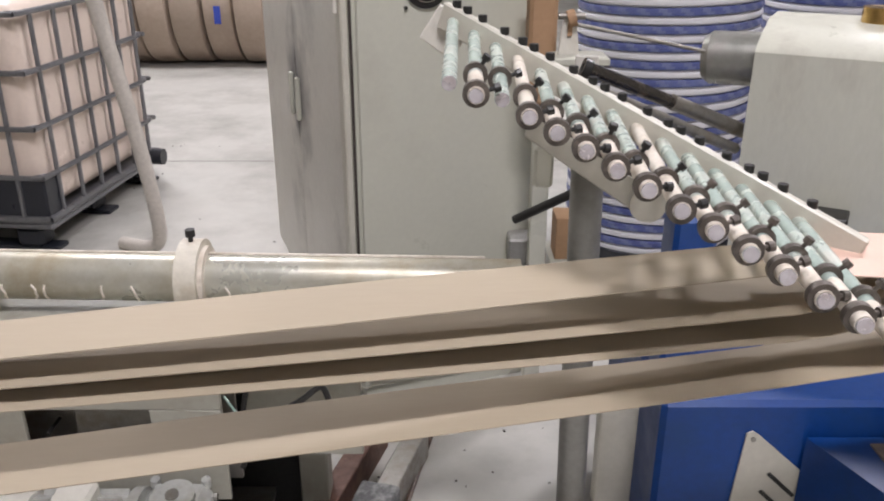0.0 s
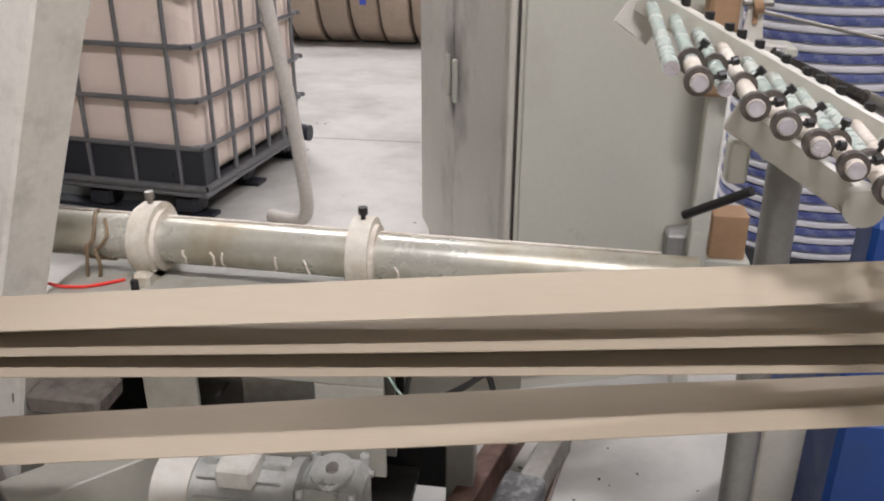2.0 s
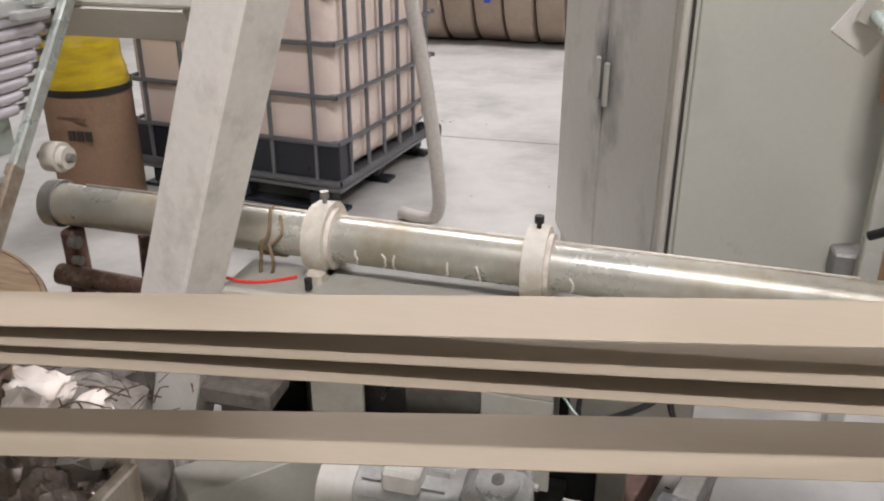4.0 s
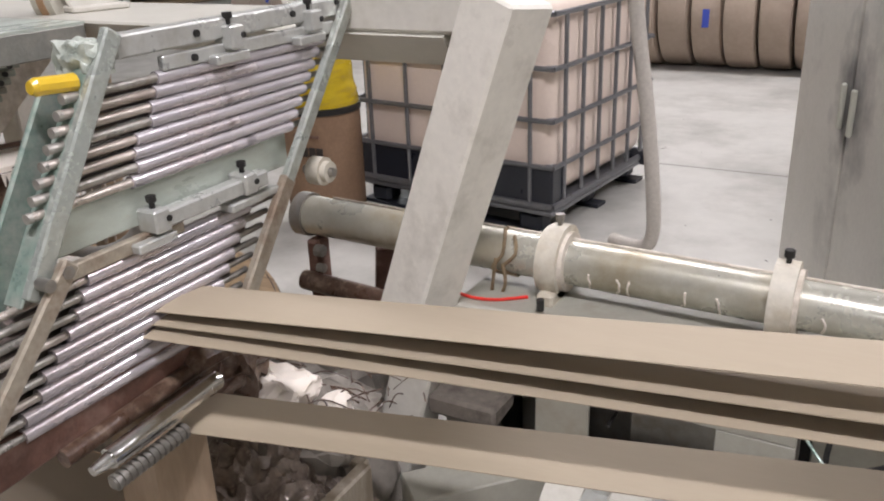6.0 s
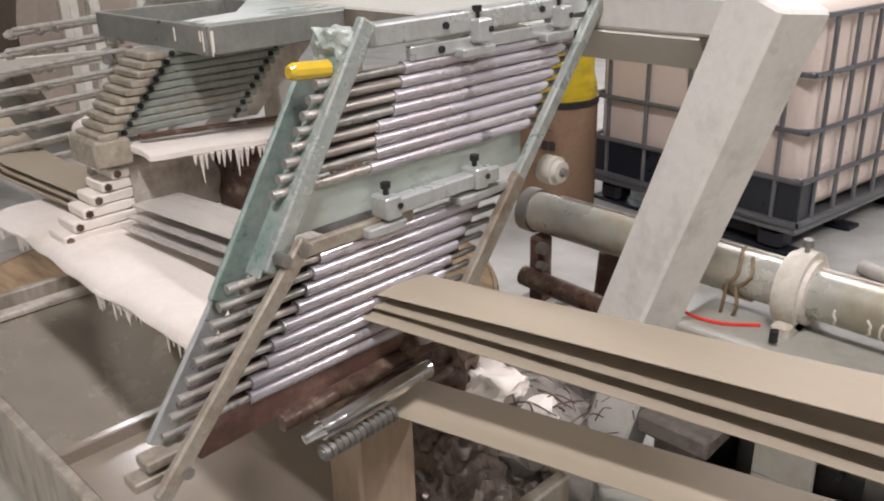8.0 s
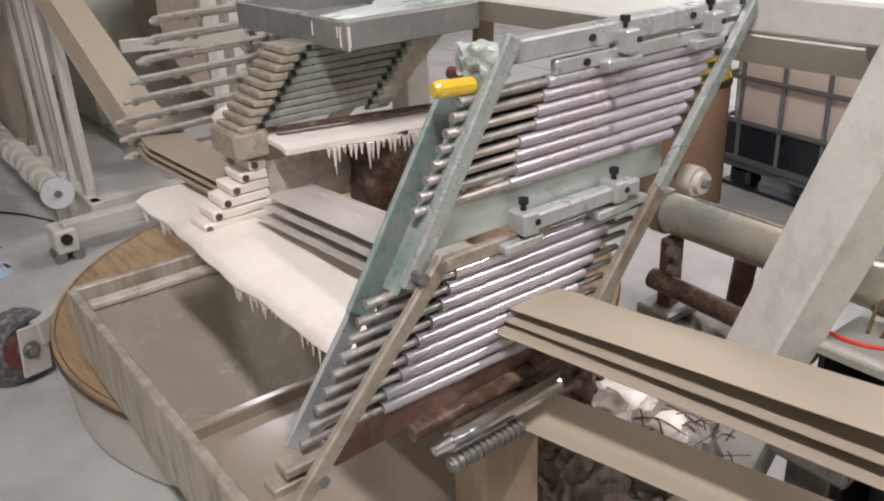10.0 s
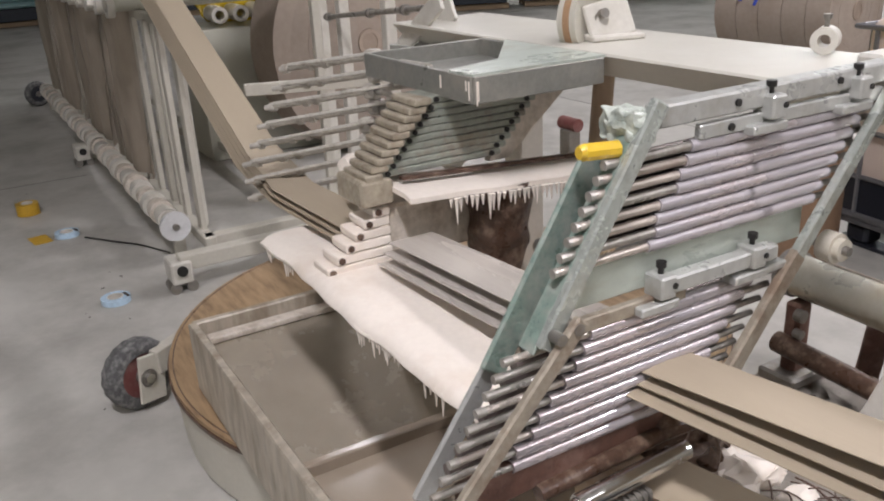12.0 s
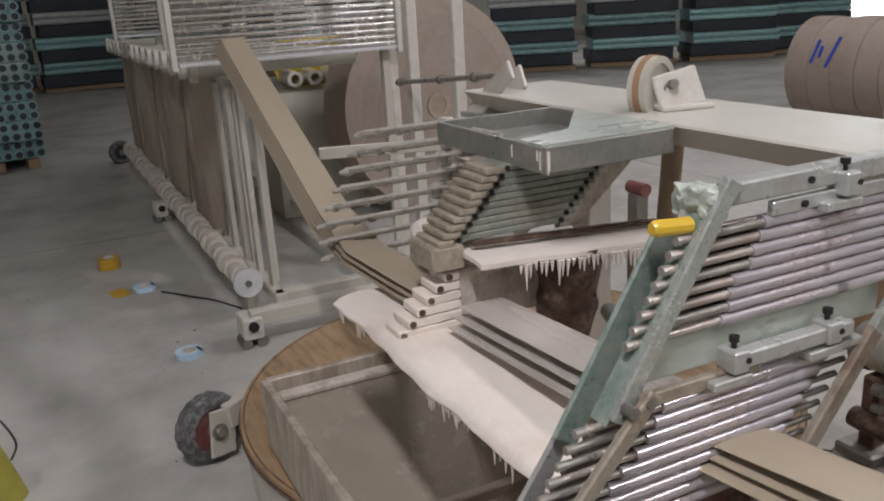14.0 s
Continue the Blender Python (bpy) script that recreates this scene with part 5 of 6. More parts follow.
# ---------------------------------------------------------------- gluing station
def glue_sheet():
    t = thing("glue_tray", (-2.1, 0.8, 0.84), "wide tray plate coated in wet white glue with a dripping edge", "glue tray")
    rows = []
    n, m = 60, 16
    for i in range(n):
        s = i / (n - 1)
        x = -2.66 + 1.16 * s
        ya = 0.702 + 0.02 * noise.noise(Vector((x * 6, 1, 0))) + 0.005 * math.sin(9 * s)
        yb = 1.06 - 0.14 * s
        r = []
        for j in range(m):
            u = j / (m - 1)
            z = 0.850 - 0.018 * max(0, 1 - u * 7) ** 2 + 0.003 * noise.noise(Vector((x * 9, u * 6, 2)))
            r.append((x, ya + (yb - ya) * u, z))
        rows.append(r)
    part("sheet", add_sheet(bm_new(), rows, 0.006), M_GLUE, t, "", 60)
    random.seed(5)
    k = 0
    for cx, n, sp in ((-2.62, 4, 0.012), (-2.50, 5, 0.013), (-2.05, 17, 0.0105), (-1.78, 4, 0.022), (-1.62, 3, 0.016)):
        for i in range(n):
            x = cx + sp * i
            s = (x + 2.66) / 1.16
            y = 0.702 + 0.02 * noise.noise(Vector((x * 6, 1, 0))) + 0.005 * math.sin(9 * s) + 0.004
            L = random.uniform(0.012, 0.05)
            bm = add_cyl(bm_new(), (x, y, 0.834), (x + random.uniform(-.004, .004), y, 0.834 - L), 0.0038, 0.0008, 6)
            part("drip", bm, M_GLUE, t)
    part("support", add_beam(bm_new(), (-2.55, 0.92, 0.825), (-1.55, 0.88, 0.825), 0.04, 0.03), M_DULL, t)


glue_sheet()


def step_blocks():
    t = thing("step_guide", (-2.32, 0.83, 0.855), "stair of glue-covered guide blocks on the tray", "guide blocks")
    for i in range(6):
        y1 = 0.905
        y0 = 0.892 - 0.0255 * i
        z = 0.989 - 0.0245 * i
        bm = add_box(bm_new(), (0.085, y1 - y0 + 0.03, 0.0225), (-2.33, (y0 + y1) / 2 - 0.01, z - 0.012), bevel=0.003)
        b = part("guide_block", roughen(bm, 0.0022, 60), M_GLUE, t)
        part("block_bolt", add_cyl(bm_new(), (-2.29, y0 - 0.012, z - 0.012), (-2.284, y0 - 0.012, z - 0.012), 0.009, seg=6), M_GLUEDARK, b)
    part("side_block", add_box(bm_new(), (0.10, 0.255, 0.14), (-2.35, 1.035, 0.912), bevel=0.006), M_DRYGLUE, t, "tan block behind the stair")


step_blocks()


def scraper_stack():
    t = thing("scraper_stack", (-2.35, 1.15, 1.0), "stack of slanted glue-stained scraper plates with bolted ends", "scraper stack")
    for i in range(10):
        z = 1.062 + 0.0172 * i
        sh = 0.0155 * i
        y0, y1 = 0.885 + sh, 1.235 + sh
        bm = add_box(bm_new(), (0.10, y1 - y0, 0.0160), (-2.345, (y0 + y1) / 2, z), bevel=0.003)
        pl = part("scraper_plate", bm, M_PLATE, t)
        part("plate_end", roughen(add_box(bm_new(), (0.12, 0.046, 0.0155), (-2.338, y0 - 0.012, z), (0, 0, 0), bevel=0.003), 0.0022, 60), M_ENDS, pl)
        for y in (y0 + 0.03, y1 - 0.03):
            part("plate_bolt", add_cyl(bm_new(), (-2.296, y, z), (-2.290, y, z), 0.0065, seg=12), M_BLACK, pl)
    part("bottom_block", roughen(add_box(bm_new(), (0.14, 0.085, 0.062), (-2.345, 0.877, 1.026), bevel=0.006), 0.003, 40), M_ENDS, t)
    bm = bm_new()
    add_prism(bm, [(1.20, 1.04), (1.26, 1.04), (1.50, 1.24), (1.36, 1.24)], 0.02, Matrix(((0, 0, 1, -2.32), (1, 0, 0, 0), (0, 1, 0, 0), (0, 0, 0, 1))))
    part("side_cheek", bm, M_DRYGLUE, t)


M_ENDS = mat("olive_crusted_block", (0.37, 0.325, 0.25), 0.5, 0.1, dirt=(0.20, 0.15, 0.10), dirt_amt=0.45, dirt_scale=25, grain=0.2, bump=0.5)
M_PLATE = mat("green_grey_scraper", (0.36, 0.385, 0.335), 0.4, 0.4, dirt=(0.28, 0.20, 0.14), dirt_amt=0.42, dirt_scale=14, grain=0.15, bump=0.3)
scraper_stack()


def drip_shelf():
    t = thing("drip_shelf", (-2.25, 1.2, 0.98), "narrow shelf thick with white glue and hanging drips", "glue shelf")
    rows = []
    for i in range(40):
        s = i / 39
        y = 0.915 + 0.605 * s
        rows.append([(-2.36 + 0.17 * j / 7 + (0.012 * noise.noise(Vector((y * 9, 3, 1))) if j == 7 else 0), y, 1.033 - 0.042 * s + 0.01 * (1 - j / 7) * 0.5 - (0.006 if j == 7 else 0)) for j in range(8)])
    part("shelf", add_sheet(bm_new(), rows, 0.012), M_GLUE, t, "", 60)
    part("shelf_back", roughen(add_box(bm_new(), (0.02, 0.56, 0.012), (-2.28, 1.22, 1.031), (-3.9, 0, 0), bevel=0.004), 0.002, 40), M_GLUEDARK, t)
    random.seed(9)
    for i in range(34):
        y = 1.02 + 0.0145 * i + random.uniform(-0.003, 0.003)
        L = random.uniform(0.018, 0.045) if random.random() < 0.8 else random.uniform(0.06, 0.13)
        x = -2.185 + 0.012 * noise.noise(Vector((y * 9, 3, 1)))
        zt = 1.014 - 0.069 * (y - 0.915)
        bm = add_cyl(bm_new(), (x, y, zt), (x + random.uniform(-.003, .003), y + random.uniform(-.002, .003), zt - L), 0.0058, 0.001, 7)
        part("drip", bm, M_GLUE, t)
    for y, L in ((1.40, 0.20), (1.44, 0.26), (1.47, 0.17), (1.50, 0.30)):
        part("glue_thread", add_cyl(bm_new(), (-2.19, y, 0.972), (-2.19, y + 0.004, 0.972 - L), 0.0016, 0.0008, 6), M_GLUE, t)
    part("brown_column", roughen(add_tube(bm_new(), [(-2.27, 1.21, 1.000), (-2.27, 1.205, 0.90), (-2.275, 1.20, 0.80), (-2.28, 1.19, 0.68)], lambda f: 0.088 - 0.03 * f, 28, 12), 0.012, 22), M_GLUEDARK, t, "dark brown column of dried glue")
    part("spout", lump((-2.50, 0.935, 1.030), (0.09, 0.10, 0.075), 0.008, 25, 3), M_GLUE, t)


drip_shelf()


def top_tray():
    t = thing("top_tray", (-2.42, 1.31, 1.22), "square dull metal tray with glue runs on its rim", "tray")
    x0, x1, y0, y1, z0, z1 = -2.69, -2.155, 1.07, 1.438, 1.222, 1.283
    part("tray_floor", add_box(bm_new(), (x1 - x0 - 0.01, y1 - y0 - 0.01, 0.006), ((x0 + x1) / 2, (y0 + y1) / 2, z0 + 0.012), bevel=0), M_TRAY, t)
    for s, c in (((x1 - x0, 0.012, z1 - z0), ((x0 + x1) / 2, y0, (z0 + z1) / 2)), ((x1 - x0, 0.012, z1 - z0), ((x0 + x1) / 2, y1, (z0 + z1) / 2)),
                 ((0.012, y1 - y0, z1 - z0), (x0, (y0 + y1) / 2, (z0 + z1) / 2)), ((0.012, y1 - y0, z1 - z0), (x1, (y0 + y1) / 2, (z0 + z1) / 2))):
        part("tray_wall", add_box(bm_new(), s, c, bevel=0.002), M_TRAY, t)
    part("cover_plate", add_prism(bm_new(), [(x1 + 0.004, y0 - 0.004), (x1 + 0.004, y1 + 0.004), (-2.57, y1 + 0.004), (-2.30, 1.235), (-2.25, y0 - 0.004)], 0.006, Matrix.Translation((0, 0, z1))), M_GREENPALE, t, "pale stained cover plate")
    random.seed(3)
    for k in range(5):
        f = 0.06 * random.random() if k < 3 else random.random()
        p = (x1 + 0.007, y0 + f * 0.4, z1 - 0.01) if k % 2 else (x1 - f * 0.5, y0 - 0.007, z1 - 0.01)
        L = random.uniform(0.03, 0.07)
        part("glue_run", add_tube(bm_new(), [p, (p[0], p[1], z1 - L / 2), (p[0], p[1], z1 - L)], 0.0019, 6, 3), M_GLUE, t)


M_TRAY = mat("stained_tray_metal", (0.26, 0.26, 0.235), 0.4, 0.35, dirt=(0.38, 0.355, 0.31), dirt_amt=0.45, dirt_scale=10, grain=0.12, bump=0.2)
top_tray()


M_GRODS = mat("glue_pale_rods", (0.50, 0.475, 0.425), 0.42, 0.25, dirt=(0.24, 0.20, 0.155), dirt_amt=0.45, dirt_scale=24, grain=0.15, bump=0.3)


def guide_rods():
    t = thing("guide_rod_bank", (-3.0, 1.15, 0.9), "bank of dull steel guide rods with clamp blocks", "guide rods")
    random.seed(31)
    for i in range(8):
        a = Vector((-3.10, 0.970 - 0.031 * i + 0.004 * (i > 5) * (i - 5) * 8, 1.204 - 0.055 * i))
        b = Vector((-2.80, 1.195 - 0.018 * max(0, i - 3), 1.252 - 0.0475 * i))
        d = (b - a).normalized()
        e = b + d * 0.10
        rod = part("guide_rod", add_cyl(bm_new(), a, e, 0.0085, seg=12), M_GRODS, t)
        o = Vector((0.03, -0.01, 0.014))
        part("guide_rod", add_cyl(bm_new(), a + o + d * 0.03, b + o, 0.007, seg=12), M_GRODS, t)
        for f in (0.06, 0.30, 0.42):
            f += random.uniform(-0.03, 0.03)
            c = a.lerp(b, f)
            part("rod_collar", add_ring(bm_new(), c, c + d * 0.018, 0.0145, 0.008, 14), M_GRODS, rod)
        c = a.lerp(b, 0.86 + 0.03 * (i % 2))
        part("clamp_block", add_box(bm_new(), (0.042, 0.045, 0.045), c, (0, 0, 35), bevel=0.006), M_GRODS, rod)
        part("block_screw", add_cyl(bm_new(), c + Vector((0.018, -0.012, 0)), c + Vector((0.034, -0.022, 0)), 0.010, seg=10), M_DULL, rod)
        part("cross_arm", add_cyl(bm_new(), c, c + Vector((0.30, 0.02, 0.004)), 0.008, seg=10), M_GRODS, rod)
    part("rear_rail", add_beam(bm_new(), (-3.985, 1.12, 1.0), (-3.70, 1.95, 1.0), 0.03, 0.05), M_CREAM, t)
    part("carrier", add_beam(bm_new(), (-2.88, 1.42, 0.85), (-2.62, 1.70, 1.27), 0.03, 0.05), M_WHITE, t)


guide_rods()

# strips between station, trolley and rack
def fan_strip(k, pts, w, label, mtl):
    P = [Vector(p) for p in pts]
    rows = []
    for i in range(len(P) - 1):
        for s in range(8):
            p = P[i].lerp(P[i + 1], s / 8)
            rows.append([(p.x, p.y + w * j / 3, p.z) for j in range(4)])
    rows.append([(P[-1].x, P[-1].y + w * j / 3, P[-1].z) for j in range(4)])
    return solid("paper_strip", add_sheet(bm_new(), rows, 0.0014), mtl, label, "paper strip", "glued strips", smooth=60)


M_WETPAPER = mat("glue_wet_paper", (0.52, 0.48, 0.43), 0.22, dirt=(0.33, 0.29, 0.25), dirt_amt=0.35, dirt_scale=5, grain=0.1, grain_scale=25, bump=0.05, stretch=(0.15, 1, 1), coat=0.4)
for k in range(3):
    dz = 0.0225 * k
    fan_strip(k, [(-2.25, 0.850 + 0.016 * k, 0.868 + dz), (-1.9, 0.857 + 0.016 * k, 0.886 + dz), (-1.46, 0.862 + 0.016 * k, 0.912 + dz)], 0.118, "kraft paper strip wet with glue between scrapers and rack", M_WETPAPER)
for k in range(5):
    lo, hi = Vector((-3.59, 0.930 + 0.010 * k, 0.795 + 0.014 * k)), Vector((-5.15, 0.970 + 0.010 * k, 1.40 + 0.014 * k))
    fan_strip(k, [(-2.42, 0.832 + 0.0025 * k, 0.872 + 0.0175 * (k // 2) + 0.002 * (k % 2)), (-2.86, 0.808 + 0.0025 * k, 0.872 + 0.0175 * (k // 2) + 0.002 * (k % 2)), lo, hi], 0.125, "kraft paper strip coming down from the trolley rollers", M_PAPER)

# trough, round plywood table and wheel
def trough():
    t = thing("glue_trough", (-2.25, 0.85, 0.27), "long open zinc trough with brown glue residue", "trough")
    x0, x1, y0, y1, z0, z1 = -3.0, -1.30, 0.56, 1.22, 0.275, 0.50
    part("trough_floor", add_box(bm_new(), (x1 - x0 - 0.06, y1 - y0 - 0.06, 0.01), ((x0 + x1) / 2, (y0 + y1) / 2, z0 + 0.01), bevel=0), M_RESIDUE, t)
    for s, c in (((x1 - x0, 0.028, z1 - z0), ((x0 + x1) / 2, y0, (z0 + z1) / 2)), ((x1 - x0, 0.028, z1 - z0), ((x0 + x1) / 2, y1, (z0 + z1) / 2)),
                 ((0.028, y1 - y0, z1 - z0), (x0, (y0 + y1) / 2, (z0 + z1) / 2)), ((0.028, y1 - y0, z1 - z0), (x1, (y0 + y1) / 2, (z0 + z1) / 2))):
        part("trough_wall", roughen(add_box(bm_new(), s, c, bevel=0.004), 0.002, 8), M_TROUGH, t)
    part("inner_ramp", add_box(bm_new(), (0.62, 0.60, 0.012), (-2.68, 0.89, 0.365), (0, 15, 0), bevel=0), M_TROUGHIN, t)
    part("end_ledge", roughen(add_box(bm_new(), (0.05, 0.60, 0.02), (-2.955, 0.89, 0.452), bevel=0.004), 0.003, 20), M_DRYGLUE, t)
    part("stiffener", add_box(bm_new(), (0.03, 0.60, 0.05), (-2.36, 0.89, 0.30), bevel=0.004), M_RESIDUE, t)
    for x in (-2.0, -1.5):
        for y in (0.62, 1.16):
            part("trough_leg", add_box(bm_new(), (0.05, 0.05, 0.28), (x, y, 0.14), bevel=0.004), M_CREAM, t)


trough()


def round_table():
    c = Vector((-3.036, 1.482, 0))
    t = thing("round_table", c, "round plywood table top on a cream base with wheels", "table")
    R, z = 0.996, 0.255
    part("table_top", add_cyl(bm_new(), c + Vector((0, 0, z - 0.018)), c + Vector((0, 0, z)), R, seg=96), M_PLY, t, "scuffed plywood disc")
    part("edge_band", add_ring(bm_new(), c + Vector((0, 0, z - 0.026)), c + Vector((0, 0, z - 0.014)), R + 0.006, R - 0.03, 96), M_GLUEDARK, t)
    part("inlay_line", add_ring(bm_new(), c + Vector((0, 0, z - 0.002)), c + Vector((0, 0, z + 0.0012)), R - 0.012, R - 0.016, 128), M_GLUEDARK, t, "dark line round the rim")
    part("base", add_cyl(bm_new(), c + Vector((0, 0, 0.012)), c + Vector((0, 0, z - 0.026)), R - 0.02, R - 0.005, seg=96), M_CREAM, t)


round_table()


def wheel(cx, cy, r, w, name, label, ang, fork=True, big=True):
    t = thing(name, (cx, cy, 0), label, "wheel", "castor wheels")
    A = pose(cx, cy, r, 0, 0, ang)
    ax = A.to_3x3() @ Vector((0, 1, 0))
    c = Vector((cx, cy, r))
    bm = bm_new()
    prof = [(-0.5, 0.62), (-0.5, 0.86), (-0.34, 0.98), (0, 1.0), (0.34, 0.98), (0.5, 0.86), (0.5, 0.62)]
    u, v = A.to_3x3() @ Vector((1, 0, 0)), Vector((0, 0, 1))
    loops = [[bm.verts.new(c + ax * (w * a) + (u * math.cos(2 * math.pi * k / 72) + v * math.sin(2 * math.pi * k / 72)) * r * q * (1 - 0.022 * ((k // 2 + (a > 0)) % 2 if abs(a) < 0.45 else 0))) for k in range(72)] for a, q in prof]
    for p, q in zip(loops, loops[1:]):
        for k in range(72):
            bm.faces.new((p[k], p[(k + 1) % 72], q[(k + 1) % 72], q[k]))
    part("tyre", bm, M_RUBBER, t, "grey worn rubber tyre", 50)
    part("rim", add_cyl(bm_new(), c - ax * w * 0.42, c + ax * w * 0.42, r * 0.63, seg=28), M_REDPAINT if big else M_BLACKPL, t, "dull red rim" if big else "")
    part("hub", add_cyl(bm_new(), c - ax * w * 0.62, c + ax * w * 0.62, r * 0.22, seg=18), M_DULL, t)
    if fork:
        part("fork_plate", add_box(bm_new(), (r * 0.78, 0.012, r * 1.35), (-r * 0.12, w * 0.80, -r * 0.06), (0, -6, 0), bevel=0.003, M=A), M_CREAM, t)
        part("fork_arm", add_beam(bm_new(), A @ Vector((-r * 0.3, w * 0.72, r * 0.30)), A @ Vector((-r * 2.2, w * 0.3, r * 0.45)), 0.05, 0.09), M_CREAM, t)
        part("axle_nut", add_cyl(bm_new(), c + ax * w * 0.85, c + ax * w * 1.1, r * 0.15, seg=6), M_CHROME, t)
        part("axle_washer", add_cyl(bm_new(), c + ax * w * 0.85, c + ax * w * 0.95, r * 0.24, seg=16), M_DULL, t)
    return t


wheel(-3.50, 0.44, 0.134, 0.075, "castor_wheel", "big castor with grey rubber tyre and cream fork beside the table", -68)

wheel(-10.45, 0.86, 0.13, 0.07, "castor_wheel", "dark castor wheel at the far end of the trolley", -75, fork=False, big=False)

# ---------------------------------------------------------------- reel trolley
def trolley():
    t = thing("reel_trolley", (-7.5, 1.2, 0), "long cream steel trolley frame with upright slats", "trolley")
    part("floor_beam", add_box(bm_new(), (0.075, 0.72, 0.075), (-4.50, 1.20, 0.14), bevel=0.005), M_CREAM, t)
    part("base_rail", add_box(bm_new(), (6.0, 0.06, 0.06), (-7.7, 1.06, 0.13), bevel=0.005), M_CREAM, t)
    part("base_rail", add_box(bm_new(), (6.0, 0.06, 0.06), (-7.7, 1.75, 0.13), bevel=0.005), M_CREAM, t)
    for x in (-4.75, -7.5, -10.5):
        part("cross_rail", add_box(bm_new(), (0.07, 0.72, 0.06), (x, 1.40, 0.13), bevel=0.005), M_CREAM, t)
    for k in range(6):
        x = -4.88 - 0.30 * k
        zt = min(0.745 + 0.385 * (-3.62 - x), 1.19)
        part("slat", add_box(bm_new(), (0.075, 0.03, zt - 0.14), (x, 1.07, 0.14 + (zt - 0.14) / 2), bevel=0.004), M_CREAM, t)
    part("slope_rail", add_beam(bm_new(), (-3.62, 1.00, 0.765), (-5.10, 1.05, 1.335), 0.035, 0.05), M_CREAM, t)
    for x in (-5.25, -7.5, -10.6):
        for y in (1.10, 2.02):
            part("upright", add_box(bm_new(), (0.05, 0.05, 1.75), (x - 0.12, y, 0.875 + 0.02), bevel=0.004), M_CREAM, t)
    part("top_rail", add_box(bm_new(), (5.6, 0.05, 0.05), (-8.0, 1.10, 1.20), bevel=0.004), M_CREAM, t)
    for x in (-4.52, -7.45, -10.6):
        f = part("foot", add_box(bm_new(), (0.16, 0.10, 0.11), (x, 0.84, 0.10), bevel=0.008), M_WHITE, t)
        part("foot_bolt", add_cyl(bm_new(), (x + 0.08, 0.84, 0.115), (x + 0.092, 0.84, 0.115), 0.026, seg=16), M_BLACK, f)
        for y in (0.80, 0.88):
            part("foot_roller", add_cyl(bm_new(), (x - 0.03, y, 0.028), (x + 0.075, y, 0.028), 0.028, seg=18), M_DULL, f)


trolley()


def bottom_roller():
    t = thing("collared_roller", (-7.4, 0.93, 0.15), "long low roller with pale collars and a milky end disc", "roller")
    part("shaft", add_cyl(bm_new(), (-4.86, 0.925, 0.205), (-10.2, 0.95, 0.205), 0.048, seg=28), M_CREAM, t)
    random.seed(8)
    for k in range(34):
        x = -4.98 - 0.155 * k
        part("collar", add_ring(bm_new(), (x, 0.925, 0.205), (x - 0.075, 0.925, 0.205), 0.060 + 0.006 * (k % 3), 0.047, 28), M_DRYGLUE if k % 2 else M_WHITE, t)
    part("end_disc", add_cyl(bm_new(), (-4.845, 0.925, 0.205), (-4.87, 0.925, 0.205), 0.078, seg=40), M_CLEARPL, t, "milky plastic end disc")
    part("end_bolt", add_cyl(bm_new(), (-4.835, 0.925, 0.205), (-4.85, 0.925, 0.205), 0.018, seg=12), M_DULL, t)
    for x in (-4.95, -7.6, -10.1):
        part("stand", add_box(bm_new(), (0.05, 0.06, 0.20), (x, 0.95, 0.10), bevel=0.005), M_CREAM, t)


bottom_roller()
for k in range(15):
    x = -5.72 - 0.36 * k
    s = thing("spindle", (x, 1.35, 1.25), "grey spindle tube with a white ring end on the trolley", "spindle", "spindles")
    part("tube", add_cyl(bm_new(), (x, 0.96, 1.27), (x, 1.95, 1.27), 0.045, seg=20), M_CAB, s)
    part("ring_end", add_ring(bm_new(), (x, 0.925, 1.27), (x, 0.965, 1.27), 0.075, 0.045, 28), M_WHITE, s)
# paper hanging from the spindles
random.seed(14)
for k in range(12):
    x0 = -5.80 - 0.36 * k
    rows = []
    for i in range(15):
        z = 0.22 + (1.26 - 0.22) * i / 14
        rows.append([(x0 - 0.36 * j / 9 - 0.03 * math.sin(3 * z + k), 1.02 + 0.035 * math.sin(5 * j / 9 + k * 1.7 + 1.5 * z) + 0.02 * noise.noise(Vector((k, j * 0.7, z * 2))), z) for j in range(10)])
    bm = bm_new()
    up = [[bm.verts.new(p) for p in r] for r in rows]
    dn = [[bm.verts.new((p[0], p[1] + 0.002, p[2])) for p in r] for r in rows]
    for g in (up, dn):
        for i in range(14):
            for j in range(9):
                bm.faces.new((g[i][j], g[i + 1][j], g[i + 1][j + 1], g[i][j + 1]))
    solid("hanging_paper", bm, M_HANG, "wide brown kraft web hanging between spindle and low roller", "paper web", "hanging webs", smooth=60)


